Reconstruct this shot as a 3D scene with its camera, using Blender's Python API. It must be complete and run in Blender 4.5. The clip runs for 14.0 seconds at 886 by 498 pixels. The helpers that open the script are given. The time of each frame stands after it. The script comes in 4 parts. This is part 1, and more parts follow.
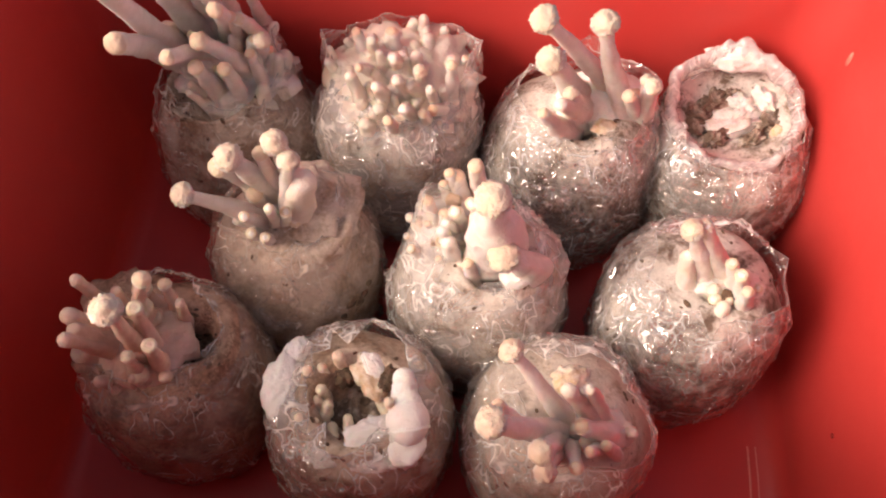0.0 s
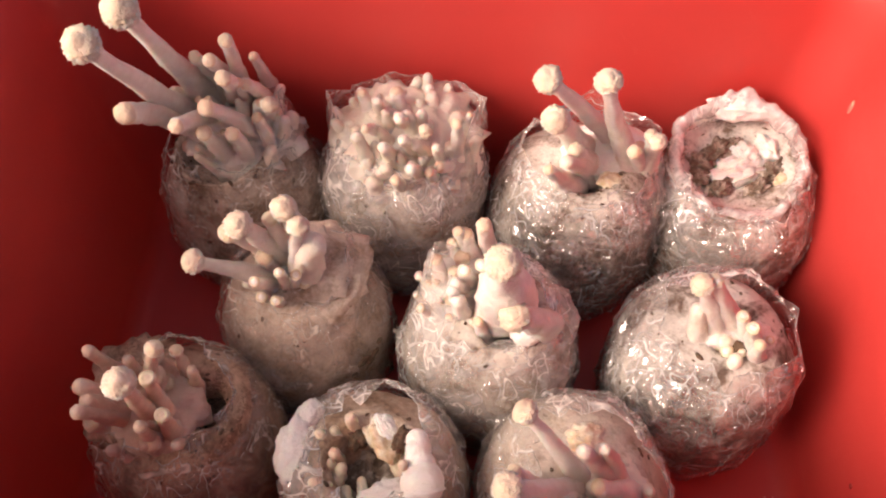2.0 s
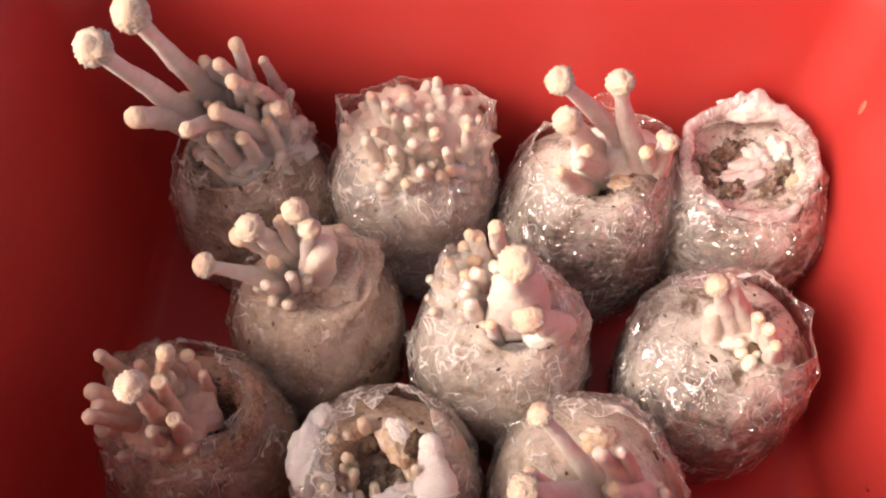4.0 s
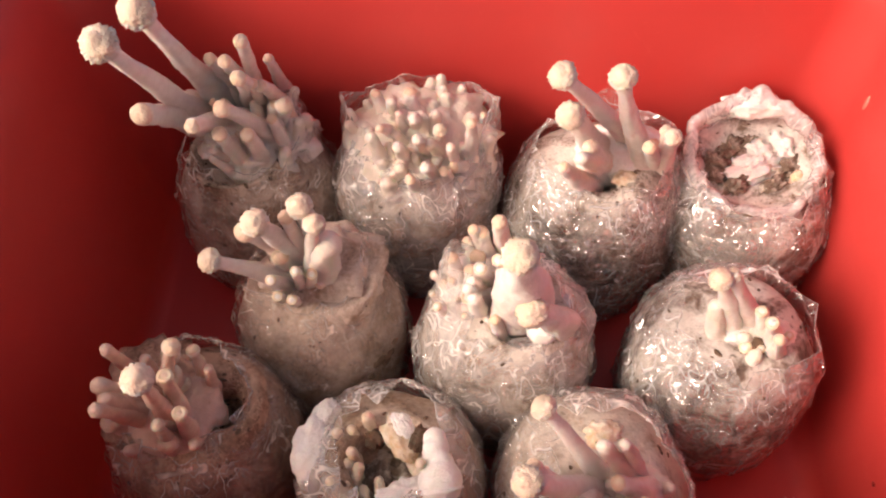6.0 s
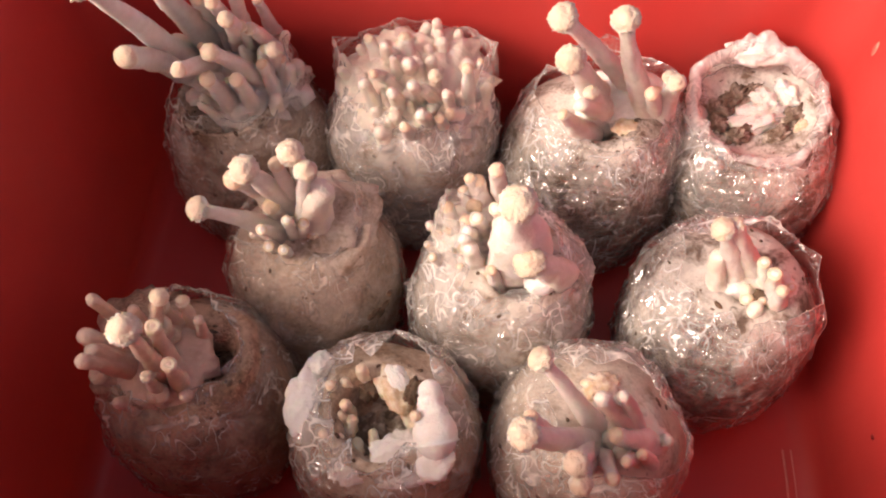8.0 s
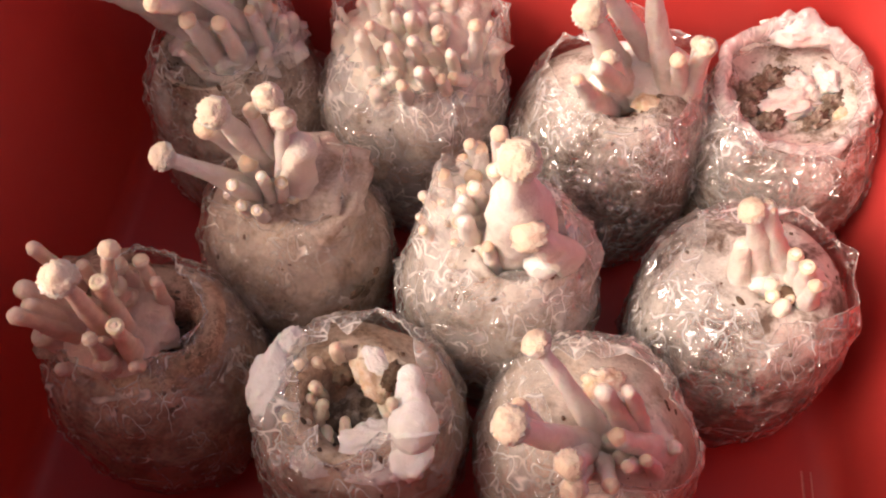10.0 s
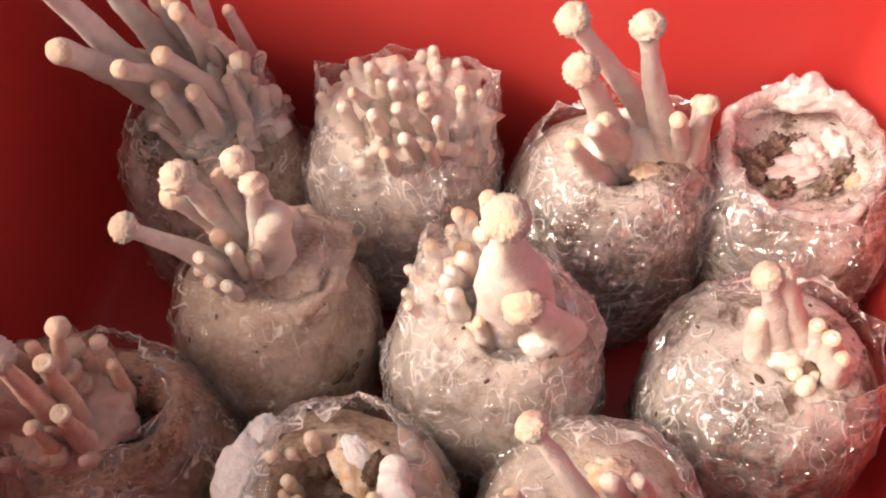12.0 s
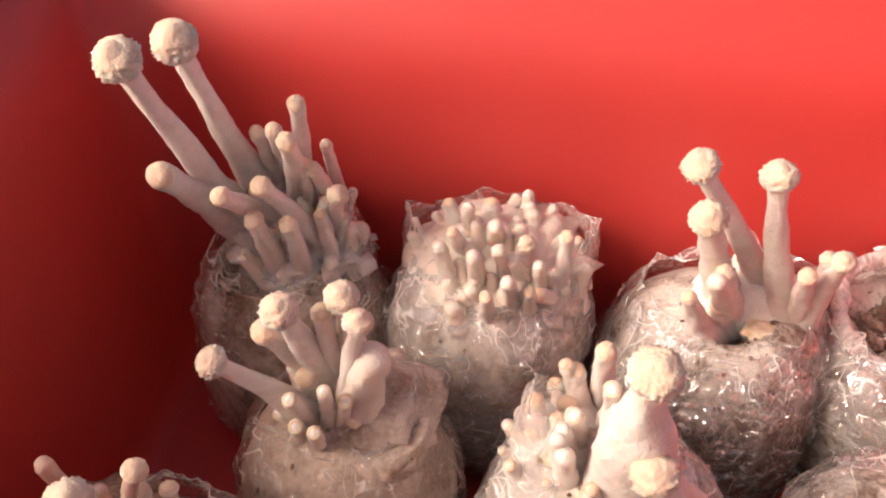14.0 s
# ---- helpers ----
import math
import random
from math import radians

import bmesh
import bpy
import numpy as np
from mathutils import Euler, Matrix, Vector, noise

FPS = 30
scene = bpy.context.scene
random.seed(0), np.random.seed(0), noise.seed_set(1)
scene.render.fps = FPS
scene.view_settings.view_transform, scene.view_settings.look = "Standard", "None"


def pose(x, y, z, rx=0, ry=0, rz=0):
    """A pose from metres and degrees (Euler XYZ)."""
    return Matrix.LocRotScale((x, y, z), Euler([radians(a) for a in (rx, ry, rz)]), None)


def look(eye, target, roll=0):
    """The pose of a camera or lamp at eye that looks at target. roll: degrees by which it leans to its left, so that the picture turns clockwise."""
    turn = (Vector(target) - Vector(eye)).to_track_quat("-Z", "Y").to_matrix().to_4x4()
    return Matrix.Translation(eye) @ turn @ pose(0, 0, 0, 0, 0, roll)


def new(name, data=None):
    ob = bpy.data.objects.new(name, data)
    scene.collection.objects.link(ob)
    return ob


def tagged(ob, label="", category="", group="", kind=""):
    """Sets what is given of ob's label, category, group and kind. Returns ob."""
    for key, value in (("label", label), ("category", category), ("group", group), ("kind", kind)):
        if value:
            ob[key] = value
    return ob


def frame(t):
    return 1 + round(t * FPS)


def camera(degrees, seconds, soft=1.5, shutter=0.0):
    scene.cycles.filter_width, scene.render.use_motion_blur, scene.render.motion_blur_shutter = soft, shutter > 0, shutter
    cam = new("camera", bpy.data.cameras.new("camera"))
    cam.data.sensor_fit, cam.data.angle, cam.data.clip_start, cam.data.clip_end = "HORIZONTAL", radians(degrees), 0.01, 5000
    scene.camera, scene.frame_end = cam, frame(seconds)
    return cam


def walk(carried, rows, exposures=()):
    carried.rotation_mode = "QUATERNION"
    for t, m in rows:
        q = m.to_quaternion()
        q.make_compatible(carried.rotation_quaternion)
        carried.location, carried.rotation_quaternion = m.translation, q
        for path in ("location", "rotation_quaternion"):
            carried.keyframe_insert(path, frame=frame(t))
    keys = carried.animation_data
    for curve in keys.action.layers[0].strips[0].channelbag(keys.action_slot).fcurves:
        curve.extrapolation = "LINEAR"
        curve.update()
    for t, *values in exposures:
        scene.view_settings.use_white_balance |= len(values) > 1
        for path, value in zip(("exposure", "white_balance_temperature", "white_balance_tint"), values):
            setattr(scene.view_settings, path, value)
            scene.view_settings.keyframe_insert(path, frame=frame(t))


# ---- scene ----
cam = camera(55.5, 14.0, soft=2.1)
PATH = [
    (0, (0.003, 0.038, 0.533), (-0.004, 0.986, -1.228), 0.3),
    (0.5, (0.002, 0.043, 0.536), (-0.01, 0.993, -1.224), -0.3),
    (1, (0.0, 0.046, 0.537), (-0.011, 1.0, -1.221), -1.2),
    (1.5, (0.001, 0.048, 0.536), (-0.009, 1.028, -1.207), -1.3),
    (2, (0.0, 0.048, 0.54), (-0.016, 1.071, -1.179), -1.5),
    (2.5, (-0.006, 0.046, 0.536), (-0.027, 1.083, -1.174), -1.7),
    (3, (-0.005, 0.048, 0.535), (-0.02, 1.086, -1.174), -1.7),
    (5.5, (-0.004, 0.041, 0.538), (-0.044, 1.095, -1.161), -3.1),
    (6, (-0.003, 0.041, 0.535), (-0.043, 1.093, -1.166), -3.1),
    (6.5, (-0.004, 0.043, 0.531), (-0.031, 1.077, -1.181), -2.5),
    (7, (-0.005, 0.04, 0.53), (-0.038, 1.031, -1.207), -2.9),
    (7.5, (-0.005, 0.041, 0.526), (-0.035, 1.006, -1.225), -2.8),
    (9.8, (0.01, 0.049, 0.49), (-0.05, 1.02, -1.258), -1.4),
    (10, (0.006, 0.048, 0.473), (-0.055, 1.042, -1.261), -0.9),
    (10.5, (0.008, 0.033, 0.454), (-0.065, 1.049, -1.267), -0.9),
    (11, (0.021, 0.024, 0.44), (-0.072, 1.149, -1.211), -1.0),
    (11.5, (0.016, 0.043, 0.441), (-0.097, 1.228, -1.166), -1.9),
    (12, (0.014, 0.056, 0.44), (-0.07, 1.246, -1.165), -2.1),
    (12.5, (0.009, 0.06, 0.435), (-0.084, 1.317, -1.118), -1.7),
    (13, (-0.005, 0.065, 0.427), (-0.135, 1.36, -1.092), -2.1),
    (13.5, (-0.017, 0.065, 0.427), (-0.164, 1.515, -0.943), -0.9),
    (14, (-0.022, 0.069, 0.419), (-0.174, 1.523, -0.945), -0.7),
]
walk(cam, [(t, look(eye, target, roll)) for t, eye, target, roll in PATH], exposures=((0, 0.21, 6800, 10), (14, 0.21, 6800, 10)))

# ---------------------------------------------------------------- light
SUN_WAY = Vector((0.75, 0.30, -0.58)).normalized()
world = bpy.data.worlds.new("world")
scene.world = world
world.use_nodes = True
wn = world.node_tree.nodes
sky = wn.new("ShaderNodeTexSky")
sky.sky_type = 'NISHITA'
sky.sun_disc = False
sky.air_density = 0.7
sky.dust_density = 5.0
sky.ozone_density = 0.3
sky.sun_elevation = math.asin(-SUN_WAY.z)
sky.sun_rotation = math.atan2(-SUN_WAY.x, -SUN_WAY.y)
wn["Background"].inputs["Strength"].default_value = 0.218
warm = wn.new("ShaderNodeMix")
warm.data_type = 'RGBA'
warm.blend_type = 'MULTIPLY'
warm.inputs[0].default_value = 1.0
warm.inputs[7].default_value = (1.14, 1.0, 0.88, 1)   # hazy sky over warm surroundings
world.node_tree.links.new(sky.outputs[0], warm.inputs[6])
world.node_tree.links.new(warm.outputs[2], wn["Background"].inputs["Color"])
sun = new("sun", bpy.data.lights.new("sun", 'SUN'))
sun.data.energy = 2.5
sun.data.angle = radians(28)
sun.data.color = (1.0, 0.955, 0.99)
sun.matrix_world = look(-SUN_WAY * 3, (0, 0, 0))


# ---------------------------------------------------------------- materials
def material(name):
    m = bpy.data.materials.new(name)
    m.use_nodes = True
    nt = m.node_tree
    nt.nodes.clear()
    out = nt.nodes.new("ShaderNodeOutputMaterial")
    return m, nt, out


def node(nt, kind, **props):
    n = nt.nodes.new("ShaderNode" + kind)
    for key, value in props.items():
        n.inputs[key.replace("_", " ")].default_value = value
    return n


def noise_tex(nt, scale, detail=6, rough=0.6, coord="Object", distort=0.0):
    tc = nt.nodes.new("ShaderNodeTexCoord")
    t = node(nt, "TexNoise", Scale=scale, Detail=detail, Roughness=rough, Distortion=distort)
    nt.links.new(tc.outputs[coord], t.inputs["Vector"])
    return t


def ramp(nt, source, stops):
    r = nt.nodes.new("ShaderNodeValToRGB")
    el = r.color_ramp.elements
    while len(el) < len(stops):
        el.new(0.5)
    for e, (p, c) in zip(el, stops):
        e.position = p
        e.color = (*c, 1)
    nt.links.new(source, r.inputs["Fac"])
    return r


def mix(nt, fac, a, b, blend="MIX"):
    m = nt.nodes.new("ShaderNodeMix")
    m.data_type = 'RGBA'
    m.blend_type = blend
    for sock, v in ((m.inputs[0], fac), (m.inputs[6], a), (m.inputs[7], b)):
        if hasattr(v, "links"):
            nt.links.new(v, sock)
        elif isinstance(v, tuple):
            sock.default_value = (*v, 1)
        else:
            sock.default_value = v
    return m.outputs[2]


def bump(nt, height, strength, distance, base=None):
    b = node(nt, "Bump", Strength=strength, Distance=distance)
    nt.links.new(height, b.inputs["Height"])
    if base:
        nt.links.new(base, b.inputs["Normal"])
    return b.outputs[0]


def thread_lines(nt, scale, width, patch, low=0.50):
    """Thin wandering lines in patches: 1 on the line, 0 off it."""
    t = noise_tex(nt, scale, 2.0, 0.45, distort=1.5)
    off = nt.nodes.new("ShaderNodeMath")
    off.operation = 'SUBTRACT'
    off.inputs[1].default_value = 0.5
    nt.links.new(t.outputs["Fac"], off.inputs[0])
    size = nt.nodes.new("ShaderNodeMath")
    size.operation = 'ABSOLUTE'
    nt.links.new(off.outputs[0], size.inputs[0])
    line = ramp(nt, size.outputs[0], [(0.0, (1, 1, 1)), (width, (0, 0, 0))])
    keep = ramp(nt, noise_tex(nt, patch, 2, 0.5).outputs["Fac"], [(low, (0, 0, 0)), (low + 0.08, (1, 1, 1))])
    return mix(nt, 1.0, line.outputs[0], keep.outputs[0], "MULTIPLY")


def red_plastic(name="red_plastic", gloss=1.0, sheen=None):
    m, nt, out = material(name)
    p = node(nt, "BsdfPrincipled", Roughness=0.36)
    p.inputs["Specular IOR Level"].default_value = 0.5
    big = noise_tex(nt, 9, 3)
    c = ramp(nt, big.outputs["Fac"], [(0.3, (0.52, 0.044, 0.039)), (0.7, (0.56, 0.050, 0.045))])
    scuff = noise_tex(nt, 40, 8, 0.7, distort=1.5)
    s = ramp(nt, scuff.outputs["Fac"], [(0.62, (0, 0, 0)), (0.85, (1, 1, 1))])
    dust = mix(nt, s.outputs[0], c.outputs[0], (0.62, 0.09, 0.07))
    # paler colour mixed in, in place of a bright sheen
    if sheen:
        sheen_mask = ramp(nt, noise_tex(nt, 22, 5).outputs["Fac"], [(0.25, (0.35,) * 3), (0.7, (0.9,) * 3)])
        dust = mix(nt, sheen_mask.outputs[0], dust, sheen)
    nt.links.new(dust, p.inputs["Base Color"])
    rr = ramp(nt, scuff.outputs["Fac"], [(0.3, (0.33 * gloss,) * 3), (0.8, (0.5 * gloss,) * 3)])
    nt.links.new(rr.outputs[0], p.inputs["Roughness"])
    grain = noise_tex(nt, 700, 2)
    nt.links.new(bump(nt, grain.outputs["Fac"], 0.12, 0.0006), p.inputs["Normal"])
    through_light = nt.nodes.new("ShaderNodeBsdfTranslucent")
    through_light.inputs[0].default_value = (0.72, 0.20, 0.14, 1)
    thin = nt.nodes.new("ShaderNodeMixShader")
    thin.inputs[0].default_value = 0.13
    nt.links.new(p.outputs[0], thin.inputs[1])
    nt.links.new(through_light.outputs[0], thin.inputs[2])
    nt.links.new(thin.outputs[0], out.inputs[0])
    return m


def concrete():
    m, nt, out = material("concrete")
    p = node(nt, "BsdfPrincipled", Roughness=0.85)
    n = noise_tex(nt, 6, 8)
    c = ramp(nt, n.outputs["Fac"], [(0.3, (0.2, 0.19, 0.18)), (0.7, (0.32, 0.31, 0.29))])
    nt.links.new(c.outputs[0], p.inputs["Base Color"])
    nt.links.new(p.outputs[0], out.inputs[0])
    return m


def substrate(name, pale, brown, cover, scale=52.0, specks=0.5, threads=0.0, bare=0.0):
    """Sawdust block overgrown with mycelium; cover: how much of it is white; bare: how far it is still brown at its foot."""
    m, nt, out = material(name)
    p = node(nt, "BsdfPrincipled", Roughness=0.9)
    big = noise_tex(nt, scale, 5, 0.62, distort=0.6)
    fac = ramp(nt, big.outputs["Fac"], [(max(0.02, 0.66 - cover * 0.42), (0, 0, 0)), (min(0.98, 0.82 - cover * 0.42), (1, 1, 1))])
    grain = noise_tex(nt, 330, 4, 0.65)
    pale_c = ramp(nt, grain.outputs["Fac"], [(0.3, tuple(v * 0.8 for v in pale)), (0.65, pale)])
    brown_c = ramp(nt, grain.outputs["Fac"], [(0.3, tuple(v * 0.6 for v in brown)), (0.7, tuple(min(1, v * 1.35) for v in brown))])
    fine = noise_tex(nt, scale * 4.5, 6, 0.7, distort=1.2)
    both = nt.nodes.new("ShaderNodeMath")
    both.operation = 'MULTIPLY_ADD'
    both.inputs[1].default_value = 0.32
    nt.links.new(fine.outputs["Fac"], both.inputs[0])
    shift = nt.nodes.new("ShaderNodeMath")
    shift.operation = 'SUBTRACT'
    shift.inputs[1].default_value = 0.16
    nt.links.new(both.outputs[0], shift.inputs[0])
    nt.links.new(big.outputs["Fac"], both.inputs[2])
    grown = shift.outputs[0]
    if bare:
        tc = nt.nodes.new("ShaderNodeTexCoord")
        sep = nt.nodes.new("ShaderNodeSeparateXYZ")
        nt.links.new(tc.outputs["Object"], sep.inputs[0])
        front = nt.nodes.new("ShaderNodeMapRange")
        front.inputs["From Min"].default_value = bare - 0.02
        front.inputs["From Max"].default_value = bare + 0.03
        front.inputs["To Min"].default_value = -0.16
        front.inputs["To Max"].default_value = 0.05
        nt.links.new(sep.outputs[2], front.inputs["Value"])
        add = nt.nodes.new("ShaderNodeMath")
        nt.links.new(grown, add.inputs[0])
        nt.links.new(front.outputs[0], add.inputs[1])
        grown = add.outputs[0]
    nt.links.new(grown, fac.inputs["Fac"])
    c = mix(nt, fac.outputs[0], brown_c.outputs[0], pale_c.outputs[0])
    dots = noise_tex(nt, 150, 3, 0.6)
    d = ramp(nt, dots.outputs["Fac"], [(0.66, (0, 0, 0)), (0.72, (specks,) * 3)])
    c2 = mix(nt, d.outputs[0], c, (0.055, 0.035, 0.022))
    veil = ramp(nt, noise_tex(nt, 24, 6, 0.72, distort=1.8).outputs["Fac"], [(0.52, (0, 0, 0)), (0.66, (0.55,) * 3)])
    c2 = mix(nt, veil.outputs[0], c2, tuple(min(0.82, v * 1.15) for v in pale))
    if threads:
        web = mix(nt, 1.0, thread_lines(nt, 190, 0.07, 60, 0.44), (threads * 0.6,) * 3, "MULTIPLY")
        c2 = mix(nt, web, c2, tuple(min(0.85, v * 1.25) for v in pale))
    nt.links.new(c2, p.inputs["Base Color"])
    lumps = noise_tex(nt, 90, 5, 0.6)
    b = bump(nt, lumps.outputs["Fac"], 0.6, 0.004)
    nt.links.new(bump(nt, grain.outputs["Fac"], 0.35, 0.0012, b), p.inputs["Normal"])
    nt.links.new(p.outputs[0], out.inputs[0])
    return m


def film_plastic(name="clear_film", haze=0.17, tint=(0.86, 0.80, 0.75), shine=0.13, crumple=1.0):
    """Thin crumpled polythene: clear, with sharp creases, gloss, painted gloss streaks and milky patches."""
    m, nt, out = material(name)
    clear = nt.nodes.new("ShaderNodeBsdfTransparent")
    clear.inputs[0].default_value = (0.985, 0.98, 0.97, 1)
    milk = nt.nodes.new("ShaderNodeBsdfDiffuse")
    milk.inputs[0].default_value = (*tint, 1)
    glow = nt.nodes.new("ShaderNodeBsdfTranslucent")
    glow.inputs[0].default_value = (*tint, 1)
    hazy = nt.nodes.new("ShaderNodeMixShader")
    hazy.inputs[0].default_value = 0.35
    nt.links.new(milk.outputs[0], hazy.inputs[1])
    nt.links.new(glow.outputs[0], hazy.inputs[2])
    gloss = nt.nodes.new("ShaderNodeBsdfGlossy")
    gloss.inputs["Roughness"].default_value = 0.09
    tc = nt.nodes.new("ShaderNodeTexCoord")
    bend = nt.nodes.new("ShaderNodeVectorMath")
    bend.operation = 'MULTIPLY_ADD'
    bend.inputs[1].default_value = (0.007, 0.007, 0.007)
    nt.links.new(noise_tex(nt, 38, 3).outputs["Color"], bend.inputs[0])
    nt.links.new(tc.outputs["Object"], bend.inputs[2])

    def folds(scale, stretch, turn):
        """Long sharp folds lying one way: 0 on the fold, rising to both sides."""
        pull = nt.nodes.new("ShaderNodeMapping")
        pull.inputs["Scale"].default_value = stretch
        pull.inputs["Rotation"].default_value = turn
        nt.links.new(bend.outputs[0], pull.inputs["Vector"])
        t = node(nt, "TexNoise", Scale=scale, Detail=1.5, Roughness=0.45, Distortion=0.4)
        nt.links.new(pull.outputs[0], t.inputs["Vector"])
        off = nt.nodes.new("ShaderNodeMath")
        off.operation = 'SUBTRACT'
        off.inputs[1].default_value = 0.5
        nt.links.new(t.outputs["Fac"], off.inputs[0])
        size = nt.nodes.new("ShaderNodeMath")
        size.operation = 'ABSOLUTE'
        nt.links.new(off.outputs[0], size.inputs[0])
        return size.outputs[0]

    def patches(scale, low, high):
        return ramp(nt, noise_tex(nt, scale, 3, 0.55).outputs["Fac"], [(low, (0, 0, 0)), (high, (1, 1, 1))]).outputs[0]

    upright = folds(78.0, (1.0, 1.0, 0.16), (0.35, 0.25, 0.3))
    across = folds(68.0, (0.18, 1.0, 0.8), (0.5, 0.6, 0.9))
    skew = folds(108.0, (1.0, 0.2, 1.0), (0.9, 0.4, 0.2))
    nrm = bump(nt, upright, 1.0, 0.017 * crumple)
    nrm = bump(nt, across, 1.0, 0.015 * crumple, nrm)
    nrm = bump(nt, skew, 1.0, 0.007 * crumple, nrm)
    nt.links.new(nrm, gloss.inputs["Normal"])
    rim = node(nt, "LayerWeight", Blend=0.5)
    steep = nt.nodes.new("ShaderNodeMath")
    steep.operation = 'POWER'
    steep.inputs[1].default_value = 4.0
    nt.links.new(rim.outputs["Facing"], steep.inputs[0])
    f = nt.nodes.new("ShaderNodeMath")
    f.operation = 'MULTIPLY_ADD'
    f.inputs[1].default_value = 0.5
    taut = ramp(nt, noise_tex(nt, 21, 3, 0.55).outputs["Fac"], [(0.42, (shine * 0.35,) * 3), (0.60, (shine * 1.8,) * 3)])
    nt.links.new(taut.outputs[0], f.inputs[2])
    nt.links.new(steep.outputs[0], f.inputs[0])
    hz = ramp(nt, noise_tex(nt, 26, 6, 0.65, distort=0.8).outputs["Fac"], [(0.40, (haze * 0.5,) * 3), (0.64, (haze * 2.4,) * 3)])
    # white lines on the folds: crease whitening, plus gloss streaks painted as haze
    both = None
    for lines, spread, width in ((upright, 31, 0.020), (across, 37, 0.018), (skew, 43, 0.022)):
        gloss_streak = ramp(nt, lines, [(0.0, (0.9,) * 3), (width, (0, 0, 0))]).outputs[0]
        gloss_streak = mix(nt, 1.0, gloss_streak, patches(spread, 0.46, 0.60), "MULTIPLY")
        both = gloss_streak if both is None else mix(nt, 1.0, both, gloss_streak, "LIGHTEN")
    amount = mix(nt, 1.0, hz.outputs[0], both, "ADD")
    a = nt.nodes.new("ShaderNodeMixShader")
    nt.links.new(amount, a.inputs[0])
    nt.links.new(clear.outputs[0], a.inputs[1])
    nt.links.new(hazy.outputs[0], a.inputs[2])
    b = nt.nodes.new("ShaderNodeMixShader")
    nt.links.new(f.outputs[0], b.inputs[0])
    nt.links.new(a.outputs[0], b.inputs[1])
    nt.links.new(gloss.outputs[0], b.inputs[2])
    nt.links.new(b.outputs[0], out.inputs[0])
    return m


def flesh(name, pale, tint, roughness=0.75, spots=0.0, spot=(0.35, 0.22, 0.12), crown=None):
    """Mushroom flesh: matt and a little translucent; crown: a browner top."""
    m, nt, out = material(name)
    p = node(nt, "BsdfPrincipled", Roughness=roughness)
    p.inputs["Subsurface Weight"].default_value = 0.18
    p.inputs["Subsurface Scale"].default_value = 0.004
    p.inputs["Specular IOR Level"].default_value = 0.25
    n = noise_tex(nt, 130, 5)
    c = ramp(nt, n.outputs["Fac"], [(0.3, tint), (0.65, pale)]).outputs[0]
    if crown:
        tc = nt.nodes.new("ShaderNodeTexCoord")
        sep = nt.nodes.new("ShaderNodeSeparateXYZ")
        nt.links.new(tc.outputs["Generated"], sep.inputs[0])
        wob = node(nt, "Math")
        wob.operation = 'MULTIPLY_ADD'
        wob.inputs[1].default_value = 0.7
        nt.links.new(n.outputs["Fac"], wob.inputs[0])
        nt.links.new(sep.outputs[2], wob.inputs[2])
        k = ramp(nt, wob.outputs[0], [(0.92, (0, 0, 0)), (1.35, (0.85,) * 3)])
        c = mix(nt, k.outputs[0], c, crown)
    if spots:
        d = ramp(nt, noise_tex(nt, 210, 2).outputs["Fac"], [(0.66, (0, 0, 0)), (0.74, (spots,) * 3)])
        c = mix(nt, d.outputs[0], c, spot)
    nt.links.new(c, p.inputs["Base Color"])
    fuzz = noise_tex(nt, 900, 3)
    b = bump(nt, n.outputs["Fac"], 0.6, 0.003)
    nt.links.new(bump(nt, fuzz.outputs["Fac"], 0.6, 0.0009, b), p.inputs["Normal"])
    nt.links.new(p.outputs[0], out.inputs[0])
    return m


RED = red_plastic()
# rim red with the pale highlight on its rounding painted in
RED_RIM = red_plastic("red_rim", 0.7, (0.76, 0.36, 0.30))
CONCRETE = concrete()
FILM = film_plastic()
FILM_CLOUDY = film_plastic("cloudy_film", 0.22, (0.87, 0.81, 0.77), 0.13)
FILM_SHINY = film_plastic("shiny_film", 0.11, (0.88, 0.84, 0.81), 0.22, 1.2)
# the same film, with the left-hand bags' warm shade put into its tint
FILM_SHADED = film_plastic("shaded_film", 0.10, (0.80, 0.69, 0.60), 0.07)
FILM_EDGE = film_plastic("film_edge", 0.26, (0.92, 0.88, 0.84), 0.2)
BROWN = (0.24, 0.155, 0.105)
